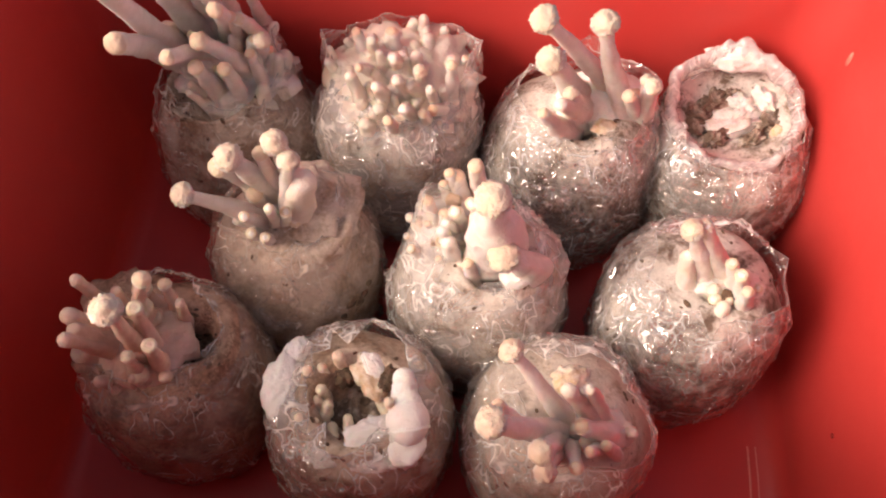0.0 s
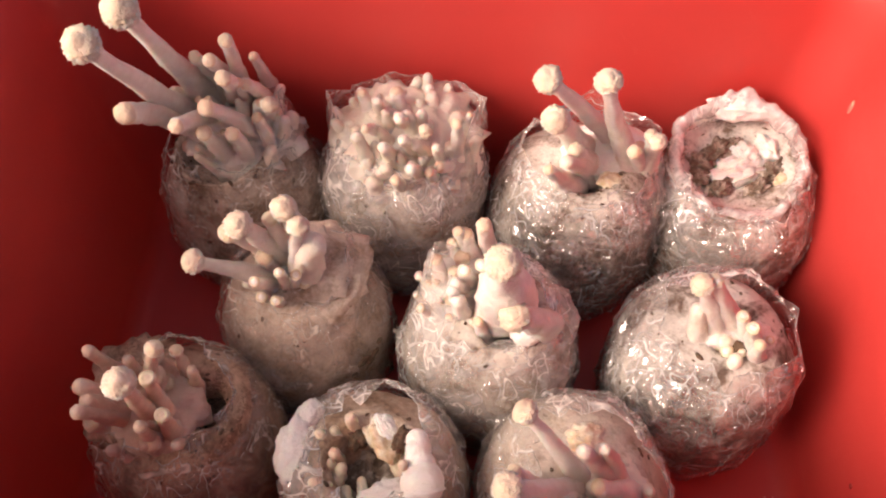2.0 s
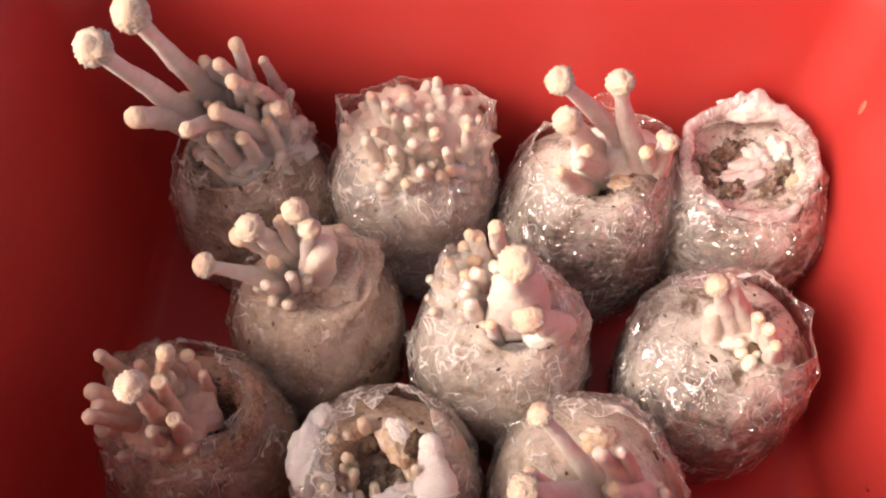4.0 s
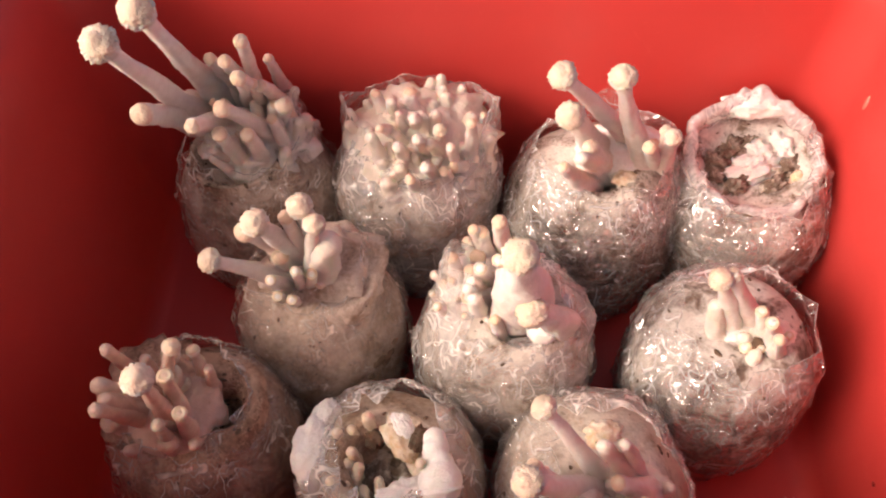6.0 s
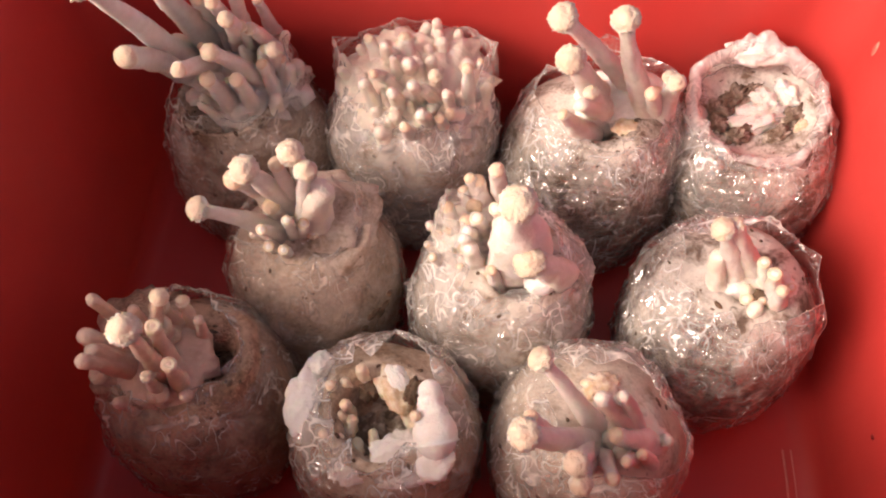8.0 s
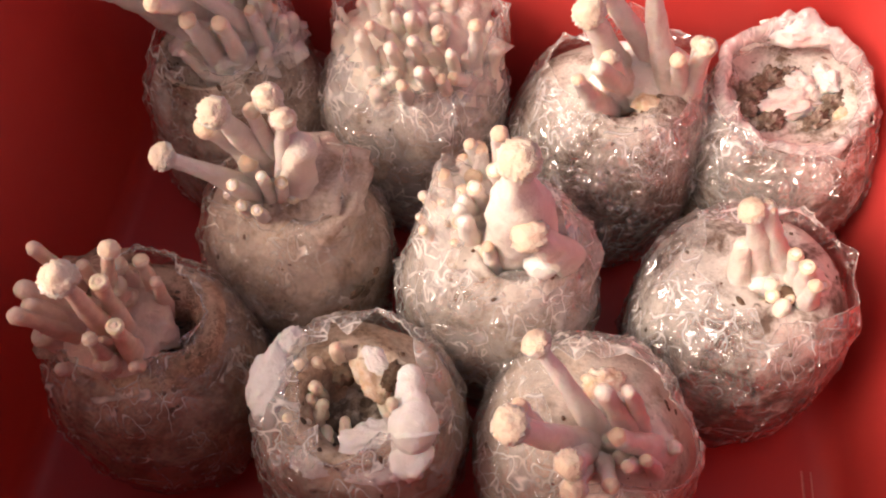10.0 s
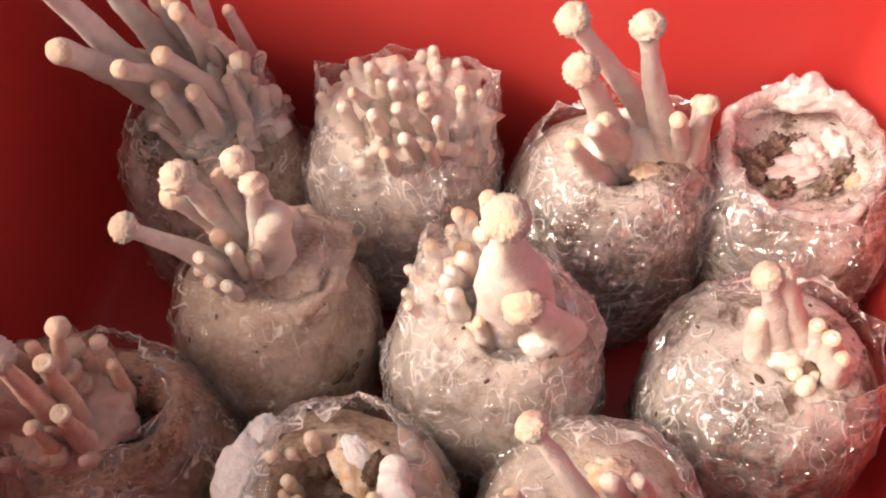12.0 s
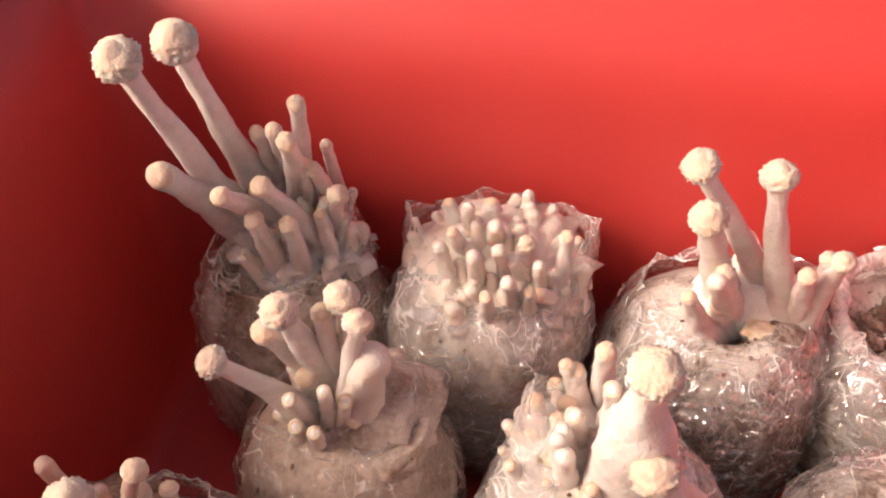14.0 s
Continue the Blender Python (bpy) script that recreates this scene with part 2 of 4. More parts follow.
SUB = {
    # bag 1: shade and red bounce are mixed into the block's colours
    1: substrate("block_shaded", (0.58, 0.46, 0.37), BROWN, 0.62, 40),
    2: substrate("block_pale", (0.68, 0.585, 0.51), (0.29, 0.20, 0.145), 0.72, 40),
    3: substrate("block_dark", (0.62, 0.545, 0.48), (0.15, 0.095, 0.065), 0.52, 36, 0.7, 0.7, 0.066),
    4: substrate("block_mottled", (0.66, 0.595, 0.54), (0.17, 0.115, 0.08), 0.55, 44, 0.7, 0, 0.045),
    5: substrate("block_beige", (0.62, 0.49, 0.40), (0.34, 0.235, 0.16), 0.70, 34),
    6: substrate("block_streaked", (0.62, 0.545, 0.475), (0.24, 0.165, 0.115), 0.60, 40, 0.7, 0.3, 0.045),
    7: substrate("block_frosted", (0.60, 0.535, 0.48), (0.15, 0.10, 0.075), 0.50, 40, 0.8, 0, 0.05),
    # bag 8: browned to carry its dimness and the walls' red bounce
    8: substrate("block_red_bounce", (0.50, 0.32, 0.225), (0.22, 0.12, 0.075), 0.54, 38, 0.6, 0.8),
    9: substrate("block_tan", (0.56, 0.445, 0.345), (0.30, 0.20, 0.135), 0.58, 34),
    10: substrate("block_smooth", (0.60, 0.51, 0.43), (0.35, 0.26, 0.19), 0.68, 30),
}
DARK = substrate("bare_sawdust", (0.52, 0.43, 0.36), (0.17, 0.115, 0.08), 0.45, 90)
CHIP = flesh("dark_chip", (0.16, 0.10, 0.065), (0.08, 0.05, 0.032))
STEM = flesh("stem_flesh", (0.75, 0.675, 0.625), (0.67, 0.575, 0.515))
BUD = flesh("bud_flesh", (0.75, 0.675, 0.61), (0.66, 0.57, 0.50), 0.75, crown=(0.72, 0.61, 0.52))
# stem flesh of bag 8 with the red bounce painted in
BOUNCE_FLESH = flesh("red_bounce_flesh", (0.70, 0.50, 0.40), (0.58, 0.39, 0.30))
CAP = flesh("cap_flesh", (0.72, 0.65, 0.58), (0.60, 0.50, 0.42), 0.85, 0.35, crown=(0.62, 0.46, 0.34))
TIP = flesh("tip_flesh", (0.80, 0.70, 0.60), (0.71, 0.58, 0.47), 0.75, 0.2, crown=(0.66, 0.47, 0.33))
CUP = flesh("cup_flesh", (0.74, 0.61, 0.47), (0.58, 0.42, 0.28), 0.6, 0.25)
TAN = flesh("tan_flesh", (0.80, 0.68, 0.53), (0.70, 0.56, 0.41), 0.6)
WHITE = flesh("mycelium", (0.84, 0.79, 0.75), (0.76, 0.69, 0.64), 0.85)
ORANGE = flesh("old_mycelium", (0.80, 0.70, 0.58), (0.60, 0.38, 0.20), 0.8, 0.6, spot=(0.36, 0.18, 0.08))


# ---------------------------------------------------------------- helpers for building
def part(name, bm, mat, parent=None, label="", smooth=True, recalc=True):
    me = bpy.data.meshes.new(name)
    if recalc:
        bmesh.ops.recalc_face_normals(bm, faces=bm.faces)
    bm.to_mesh(me)
    bm.free()
    me.materials.append(mat)
    if smooth:
        me.shade_smooth()
    ob = new(name, me)
    if parent:
        ob.parent = parent
    if label:
        tagged(ob, label)
    return ob


def skin(bm, rings, closed=True, cap_first=False, cap_last=False):
    rows = [[bm.verts.new(p) for p in ring] for ring in rings]
    for a, b in zip(rows, rows[1:]):
        n = len(a)
        for i in range(n if closed else n - 1):
            j = (i + 1) % n
            bm.faces.new((a[i], a[j], b[j], b[i]))
    if cap_first:
        bm.faces.new(rows[0])
    if cap_last:
        bm.faces.new(rows[-1])
    return rows


def smooth_profile(points, n):
    """n points along a Catmull-Rom line through the given (r, z)."""
    P = [Vector(p) for p in points]
    P = [P[0] * 2 - P[1]] + P + [P[-1] * 2 - P[-2]]
    out = []
    m = len(P) - 3
    for k in range(n):
        u = k / (n - 1) * m
        i = min(int(u), m - 1)
        t = u - i
        a, b, c, d = P[i:i + 4]
        out.append(0.5 * (2 * b + (c - a) * t + (2 * a - 5 * b + 4 * c - d) * t * t + (3 * b - a - 3 * c + d) * t ** 3))
    return out


# ---------------------------------------------------------------- ground and crate
bm = bmesh.new()
skin(bm, [[(-4, y, -0.012) for y in (-4, 4.5)], [(4, y, -0.012) for y in (-4, 4.5)]], closed=False)
tagged(part("ground", bm, CONCRETE), "grey concrete floor under the crate", "floor", kind="structure")

CRATE = pose(-0.005, 0.2626, 0, 0, 0, -3.7)


def rounded_loop(hx, hy, r, z, k=10):
    pts = []
    for cx, cy, a0 in ((hx - r, hy - r, 0), (r - hx, hy - r, 90), (r - hx, r - hy, 180), (hx - r, r - hy, 270)):
        for i in range(k + 1):
            a = radians(a0 + 90 * i / k)
            pts.append((cx + r * math.cos(a), cy + r * math.sin(a), z))
    return pts


def crate():
    taper, top = 0.087, 0.262
    hx = lambda z: 0.2265 + taper * z
    hy = lambda z: 0.1562 + taper * z
    rings = []
    for k in (0.02, 0.5, 0.8):
        rings.append(rounded_loop(hx(0) * k, hy(0) * k, 0.03 * k, 0.0))
    fil = 0.016
    for i in range(7):
        a = radians(90 * i / 6)
        rings.append(rounded_loop(hx(0) - fil * (1 - math.sin(a)), hy(0) - fil * (1 - math.sin(a)), 0.03, fil * (1 - math.cos(a))))
    for z in (0.06, 0.12, 0.18, 0.252):
        rings.append(rounded_loop(hx(z), hy(z), 0.032, z))
    for z in (0.2519, 0.2, 0.1, 0.01, -0.004):
        rings.append(rounded_loop(hx(z) + 0.003, hy(z) + 0.003, 0.034, z))
    rings.append(rounded_loop(hx(0) * 0.96, hy(0) * 0.96, 0.03, -0.012))
    rings.append(rounded_loop(hx(0) * 0.5, hy(0) * 0.5, 0.02, -0.012))
    bm = bmesh.new()
    skin(bm, rings, cap_first=True, cap_last=True)
    ob = part("storage_crate", bm, RED)
    ob.matrix_world = CRATE
    bm = bmesh.new()
    rings = []
    for dx, z in ((-0.0012, top - 0.0095), (0.0003, top - 0.004), (0.0025, top - 0.001), (0.006, top), (0.011, top - 0.001), (0.017, top - 0.0035), (0.023, top - 0.0075), (0.028, top - 0.0125), (0.031, top - 0.018), (0.0325, top - 0.026), (0.0305, top - 0.026), (0.026, top - 0.014), (0.008, top - 0.006), (0.004, top - 0.012)):
        rings.append(rounded_loop(hx(top) + dx, hy(top) + dx, 0.034 + dx, z))
    skin(bm, rings)
    part("rim", bm, RED_RIM, ob, "broad turned-over rim, coloured pale for its sheen")
    for (x, y, z), size, mat in (((0.2388, 0.131, 0.146), (0.0008, 0.0022, 0.006), SMEAR), ((-0.1105, 0.1697, 0.132), (0.0022, 0.0008, 0.002), SPECK), ((0.136, 0.1727, 0.165), (0.0012, 0.0008, 0.0012), SMEAR), ((0.2322, -0.075, 0.066), (0.0008, 0.0017, 0.0016), SPECK)):
        bm = bmesh.new()
        bmesh.ops.create_icosphere(bm, subdivisions=2, radius=1.0, matrix=Matrix.Translation((x, y, z)) @ Matrix.Diagonal((*size, 1)))
        part("scuff_mark", bm, mat, ob)
    # two thin pale ridges along the right of the floor
    for x0, x1, w in ((0.2035, 0.2065, 0.0007), (0.2085, 0.2115, 0.0005)):
        bm = bmesh.new()
        skin(bm, [[(x0 - w, -0.150, 0.0002), (x0, -0.150, w * 1.6), (x0 + w, -0.150, 0.0002)], [(x1 - w, -0.085, 0.0002), (x1, -0.085, w * 1.6), (x1 + w, -0.085, 0.0002)], [(x1 - w, -0.065, 0.0002), (x1, -0.065, 0.0003), (x1 + w, -0.065, 0.0002)]], closed=False)
        part("floor_ridge", bm, RED_RIM, ob)
    return tagged(ob, "bright red plastic storage crate holding ten mushroom bags", "crate")


SMEAR = flesh("dried_smear", (0.66, 0.19, 0.15), (0.62, 0.12, 0.09))
SPECK = flesh("dirt_speck", (0.28, 0.03, 0.025), (0.2, 0.02, 0.02))
crate()


# ---------------------------------------------------------------- grow bags
def bump_at(theta, items, base):
    """Sum of soft bumps over the angle; items: (degrees, width, amount)."""
    v = base
    for a, w, amount in items:
        d = (math.degrees(theta) - a + 180) % 360 - 180
        v += amount * math.exp(-(d / w) ** 2)
    return v


def grow_bag(x, y, R, H, hole=(0, 0), hole_r=0.022, dent=0.018, collar=(), rise=(), lean=(0, 0), mat=None, seed=1, label="", film=None, chips=150, dome=0.0):
    base = new("mushroom_grow_bag")
    base.location = (x, y, 0)
    off = Vector((seed * 3.7, seed * 1.9, seed * 5.3))
    n = 88
    d1 = dome
    side = [(0.0, 0.0), (0.5 * R, 0.0), (0.78 * R, 0.002), (0.95 * R, 0.014), (R, 0.034), (R, 0.060), ((0.965 - 0.06 * d1) * R, H - 0.036), ((0.86 - 0.16 * d1) * R, H - 0.018 + 0.003 * d1)]
    top = [((0.86 - 0.16 * d1) * R, H - 0.018 + 0.003 * d1), ((0.66 - 0.10 * d1) * R, H - 0.0055 + 0.003 * d1), (max(hole_r * 1.3, (0.4 - 0.04 * d1) * R), H + 0.004 * d1), (hole_r, H - 0.004), (hole_r * 0.75, H - dent * 0.7), (0.0, H - dent)]

    def place(r, z, a, amp, inward=0.0):
        w = max(0.0, min(1.0, inward))
        c = Vector((hole[0] * w + lean[0] * z / H, hole[1] * w + lean[1] * z / H, 0))
        v = Vector((r * math.cos(a), r * math.sin(a), z))
        q = v * 24 + off
        d = noise.noise(q) * 0.6 + noise.noise(q * 2.3) * 0.3 + noise.noise(q * 6) * 0.14
        nrm = Vector((math.cos(a), math.sin(a), 0.6 if inward else 0.0))
        edge = 0.0 if z < 0.002 else 1.0
        return c + v + nrm * d * amp * edge * min(1.0, r / 0.012)

    bm = bmesh.new()
    rings = []
    ps = smooth_profile(side, 26)[1:]
    for r, z in ps:
        rings.append([place(r, max(0, z), 2 * math.pi * i / n, 0.0055) for i in range(n)])
    pt = smooth_profile(top, 22)[1:-1]
    for k, (r, z) in enumerate(pt):
        rings.append([place(r, z, 2 * math.pi * i / n, 0.0042, (k + 1) / 8) for i in range(n)])
    skin(bm, rings, cap_first=True, cap_last=True)
    part("substrate_block", bm, mat, base, "sawdust block grown through with white mycelium")

    # dark chips of sawdust that show through the film
    rng = random.Random(seed * 77)
    bm = bmesh.new()
    for _ in range(chips):
        ring = rng.choice(rings[8:44])
        p = rng.choice(ring)
        out = Vector((p.x, p.y, (p.z - H * 0.45) * 0.9)).normalized()
        w = 0.0003 + 0.0014 * rng.random() ** 2.5
        m = Matrix.Translation(p) @ out.to_track_quat("Z", "Y").to_matrix().to_4x4() @ pose(0, 0, 0, 0, 0, rng.uniform(0, 180)) @ Matrix.Diagonal((w * rng.uniform(1, 2.2), w, w * 0.45, 1))
        bmesh.ops.create_icosphere(bm, subdivisions=1, radius=1.0, matrix=m)
    tagged(part("sawdust", bm, CHIP, base, "dark chips of sawdust"), kind="stuff")

    # film: lies on the block in creased sheets, then turns in over the shoulder or up as a collar
    rng = random.Random(seed * 131)
    nc, fine = 26, 9
    levels = smooth_profile([(0.62 * R, 0.0006), (0.86 * R, 0.003), (0.97 * R, 0.014), (1.01 * R, 0.036), (1.0 * R, 0.066), ((0.97 - 0.06 * d1) * R, H - 0.036), ((0.885 - 0.16 * d1) * R, H - 0.015 + 0.003 * d1)], 9)
    coarse = []
    for k, (r, z) in enumerate(levels):
        row = []
        for i in range(nc):
            a = 2 * math.pi * (i + 0.5 * (k % 2) + (rng.uniform(-0.35, 0.35) if k else 0)) / nc
            zz = z + (rng.uniform(-0.0035, 0.0035) if 1 < k < 8 else 0)
            gap = rng.choice((0.001, 0.0015, 0.0022, 0.0036)) if k > 1 else 0.0006
            p = place(r, max(zz, 0.0006), a, 0.0055)
            row.append(p + Vector((math.cos(a), math.sin(a), 0.15)) * gap)
        coarse.append(row)
    last = coarse[-1]
    for k in (1, 2, 3, 4):
        u = k / 4
        row = []
        for i in range(nc):
            a = math.atan2(last[i].y, last[i].x)
            length = bump_at(a, collar, 0.021 - 0.006 * d1)
            up = radians(bump_at(a, rise, 14))
            length *= rng.uniform(0.6, 1.3) if k == 4 else 1.0
            d = Vector((-math.cos(a) * math.cos(up), -math.sin(a) * math.cos(up), math.sin(up)))
            p = last[i] + d * length * u
            p += Vector((math.cos(a) * math.sin(up), math.sin(a) * math.sin(up), math.cos(up))) * (rng.uniform(-0.0022, 0.0026) * (0.5 + 0.5 * u) + 0.001)
            low = H + 0.0035 + rng.uniform(-0.001, 0.002) - 0.018 * (1 - u) ** 1.6
            if p.z < low and up < 0.9:
                p.z = low
            row.append(p)
        coarse.append(row)
    bm = bmesh.new()
    rings = []
    rows = (len(coarse) - 1) * fine
    ease = lambda w: w * 0.45 + 0.55 * w * w * (3 - 2 * w)
    for j in range(rows + 1):
        v = min(j / fine, len(coarse) - 1 - 1e-6)
        jv = int(v)
        fv = ease(v - jv)
        ring = []
        for i in range(nc * fine):
            iu, fu = i // fine, ease((i % fine) / fine)
            q00, q10 = coarse[jv][iu], coarse[jv][(iu + 1) % nc]
            q01, q11 = coarse[jv + 1][iu], coarse[jv + 1][(iu + 1) % nc]
            p = (q00 * (1 - fu) + q10 * fu) * (1 - fv) + (q01 * (1 - fu) + q11 * fu) * fv
            q = Vector((p.x * 75, p.y * 75, p.z * 46)) + off
            q += noise.noise_vector(q * 0.6) * 0.55
            fold = (1 - abs(noise.noise(q)) * 2.2) ** 3 if abs(noise.noise(q)) < 0.45 else 0.0
            pleat = (1 - abs(noise.noise(q * 2.1 + off)) * 2.2) ** 3 if abs(noise.noise(q * 2.1 + off)) < 0.45 else 0.0
            p = p + Vector((p.x, p.y, 0.02)).normalized() * (fold * 0.0015 + pleat * 0.0006)
            if p.z < 0.0004:
                p.z = 0.0004
            ring.append(p)
        rings.append(ring)
    skin(bm, rings)
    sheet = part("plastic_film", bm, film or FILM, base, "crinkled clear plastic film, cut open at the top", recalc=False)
    bm = bmesh.new()
    tube = []
    for i, p in enumerate(rings[-1]):
        out = Vector((p.x, p.y, 0.0)).normalized()
        w = 0.00034 * (1 + 0.7 * noise.noise(p * 300 + off))
        tube.append([p + out * w * c + Vector((0, 0, w * d)) for c, d in ((1, 0), (0, 1), (-1, 0), (0, -1))])
    skin(bm, tube + [tube[0]])
    part("cut_edge", bm, FILM_EDGE, sheet, "bright cut edge of the film")
    return tagged(base, label or "clear plastic bag of mycelium-grown sawdust sprouting mushrooms", "grow bag", group="mushroom bags in the crate")


bag_1 = grow_bag(-0.138, 0.383, 0.056, 0.116, hole=(-0.006, -0.008), mat=SUB[1], dome=0.6, film=FILM_SHADED, seed=1, collar=((30, 45, 0.030), (190, 40, 0.011), ), rise=((30, 55, 62), (190, 45, 55)), label="shaded plastic bag with a tall cluster of pale long-stemmed mushrooms")
bag_2 = grow_bag(-0.030, 0.381, 0.055, 0.120, mat=SUB[2], seed=2, dent=0.006, collar=((75, 40, 0.012), (5, 32, 0.010), (155, 28, 0.013), ), rise=((80, 55, 58), (5, 40, 66), (158, 34, 62)), label="clear plastic bag packed with short pale finger-like mushroom buds", film=FILM_CLOUDY)
bag_3 = grow_bag(0.086, 0.362, 0.058, 0.118, hole=(-0.002, -0.011), hole_r=0.012, dent=0.03, mat=SUB[3], dome=0.6, seed=3, collar=((15, 32, 0.019), (80, 30, 0.007), (165, 30, 0.007), ), rise=((15, 45, 65), (85, 30, 60), (165, 40, 45)), label="plastic bag of dark sawdust with round-capped white mushrooms", film=FILM_SHINY)
bag_4 = grow_bag(0.184, 0.358, 0.055, 0.108, hole=(-0.002, 0.008), hole_r=0.034, dent=0.014, mat=SUB[4], seed=4, collar=((90, 90, -0.001), ), rise=((90, 120, 40), (270, 90, 30)), label="open plastic bag of mottled mycelium with a rolled-back milky edge", film=FILM_SHINY)
bag_5 = grow_bag(-0.091, 0.284, 0.0515, 0.116, hole=(0.018, -0.004), hole_r=0.006, dent=0.001, mat=SUB[5], dome=0.7, film=FILM_SHADED, chips=70, seed=5, collar=((30, 42, 0.011), (180, 40, 0.007), ), rise=((30, 50, 62), (180, 40, 45)), label="beige mushroom bag with round-capped stems leaning over its side")
bag_6 = grow_bag(0.024, 0.263, 0.0535, 0.118, hole=(0.006, -0.010), hole_r=0.016, dent=0.03, mat=SUB[6], dome=0.45, chips=70, film=FILM_CLOUDY, seed=6, collar=((155, 42, 0.034), (20, 35, 0.004)), rise=((155, 50, 64), (20, 40, 30)), label="plastic bag with one thick white mushroom among small buds")
bag_7 = grow_bag(0.147, 0.245, 0.0535, 0.118, hole=(0.004, -0.003), hole_r=0.010, dent=0.03, mat=SUB[7], dome=0.15, seed=7, collar=((5, 45, -0.004), ), rise=((5, 50, 58), ), label="frosted white mushroom bag with few buds at a small hole", film=FILM_SHINY)
bag_8 = grow_bag(-0.151, 0.206, 0.0535, 0.116, hole=(0.020, 0.0), hole_r=0.011, dent=0.028, mat=SUB[8], dome=0.4, film=FILM_SHADED, seed=8, collar=((100, 50, 0.000), ), rise=((100, 60, 50), ), label="plastic bag with leaning mushrooms, coloured dim and pink for red bounce")
bag_9 = grow_bag(-0.044, 0.179, 0.051, 0.112, hole=(0.001, -0.004), hole_r=0.022, dent=0.030, mat=SUB[9], seed=9, collar=((60, 40, -0.009), ), rise=((60, 50, 14), ), label="plastic bag opened over tan finger-like buds and white lumps")
bag_10 = grow_bag(0.066, 0.173, 0.0525, 0.116, hole=(-0.002, -0.010), hole_r=0.008, dent=0.02, mat=SUB[10], dome=0.3, chips=70, seed=10, collar=((-30, 60, 0.003), ), rise=((-30, 60, 70), ), label="smooth beige mushroom bag with stems reaching out sideways")


# ---------------------------------------------------------------- mushrooms
def axis_turn(way):
    return Vector(way).to_track_quat("Z", "Y").to_matrix().to_4x4()


def cap_mesh(r, kind, seed):
    bm = bmesh.new()
    n, m = (60, 36) if kind == "ball" else (26, 16)
    rings = []
    for j in range(1, m):
        v = math.pi * j / m
        ring = []
        for i in range(n):
            a = 2 * math.pi * i / n
            d = Vector((math.sin(v) * math.cos(a), math.sin(v) * math.sin(a), math.cos(v)))
            if kind == "ball":
                near, _ = noise.voronoi(d * 8.5 + Vector((seed, 0, 0)))
                band = math.exp(-((v - 1.45) / 0.40) ** 2)
                k = 1 + (0.45 - near[0]) * (0.05 + 0.46 * band) + 0.05 * band + 0.10 * noise.noise(d * 1.4 + Vector((seed, 0, 0)))
                p = d * r * k
                p.z *= 1.0 if d.z > 0 else 0.88
                p.z += r * (0.09 * math.exp(-(v / 0.30) ** 2) - 0.06 * math.exp(-((v - 0.58) / 0.16) ** 2))
            elif kind == "cup":
                p = d * r * (1 + 0.06 * noise.noise(d * 3 + Vector((seed, 0, 0))))
                p.z *= 0.72
                if d.z > 0.75:
                    p.z -= r * 0.30 * ((d.z - 0.75) / 0.25)
            else:
                p = d * r * (1 + 0.10 * noise.noise(d * 2.5 + Vector((seed, 0, 0))) + 0.05 * noise.noise(d * 6 + Vector((seed, 0, 0))))
                p.z *= 0.85
            ring.append(p)
        rings.append(ring)
    skin(bm, rings, cap_first=True, cap_last=True)
    return bm


count = [0]


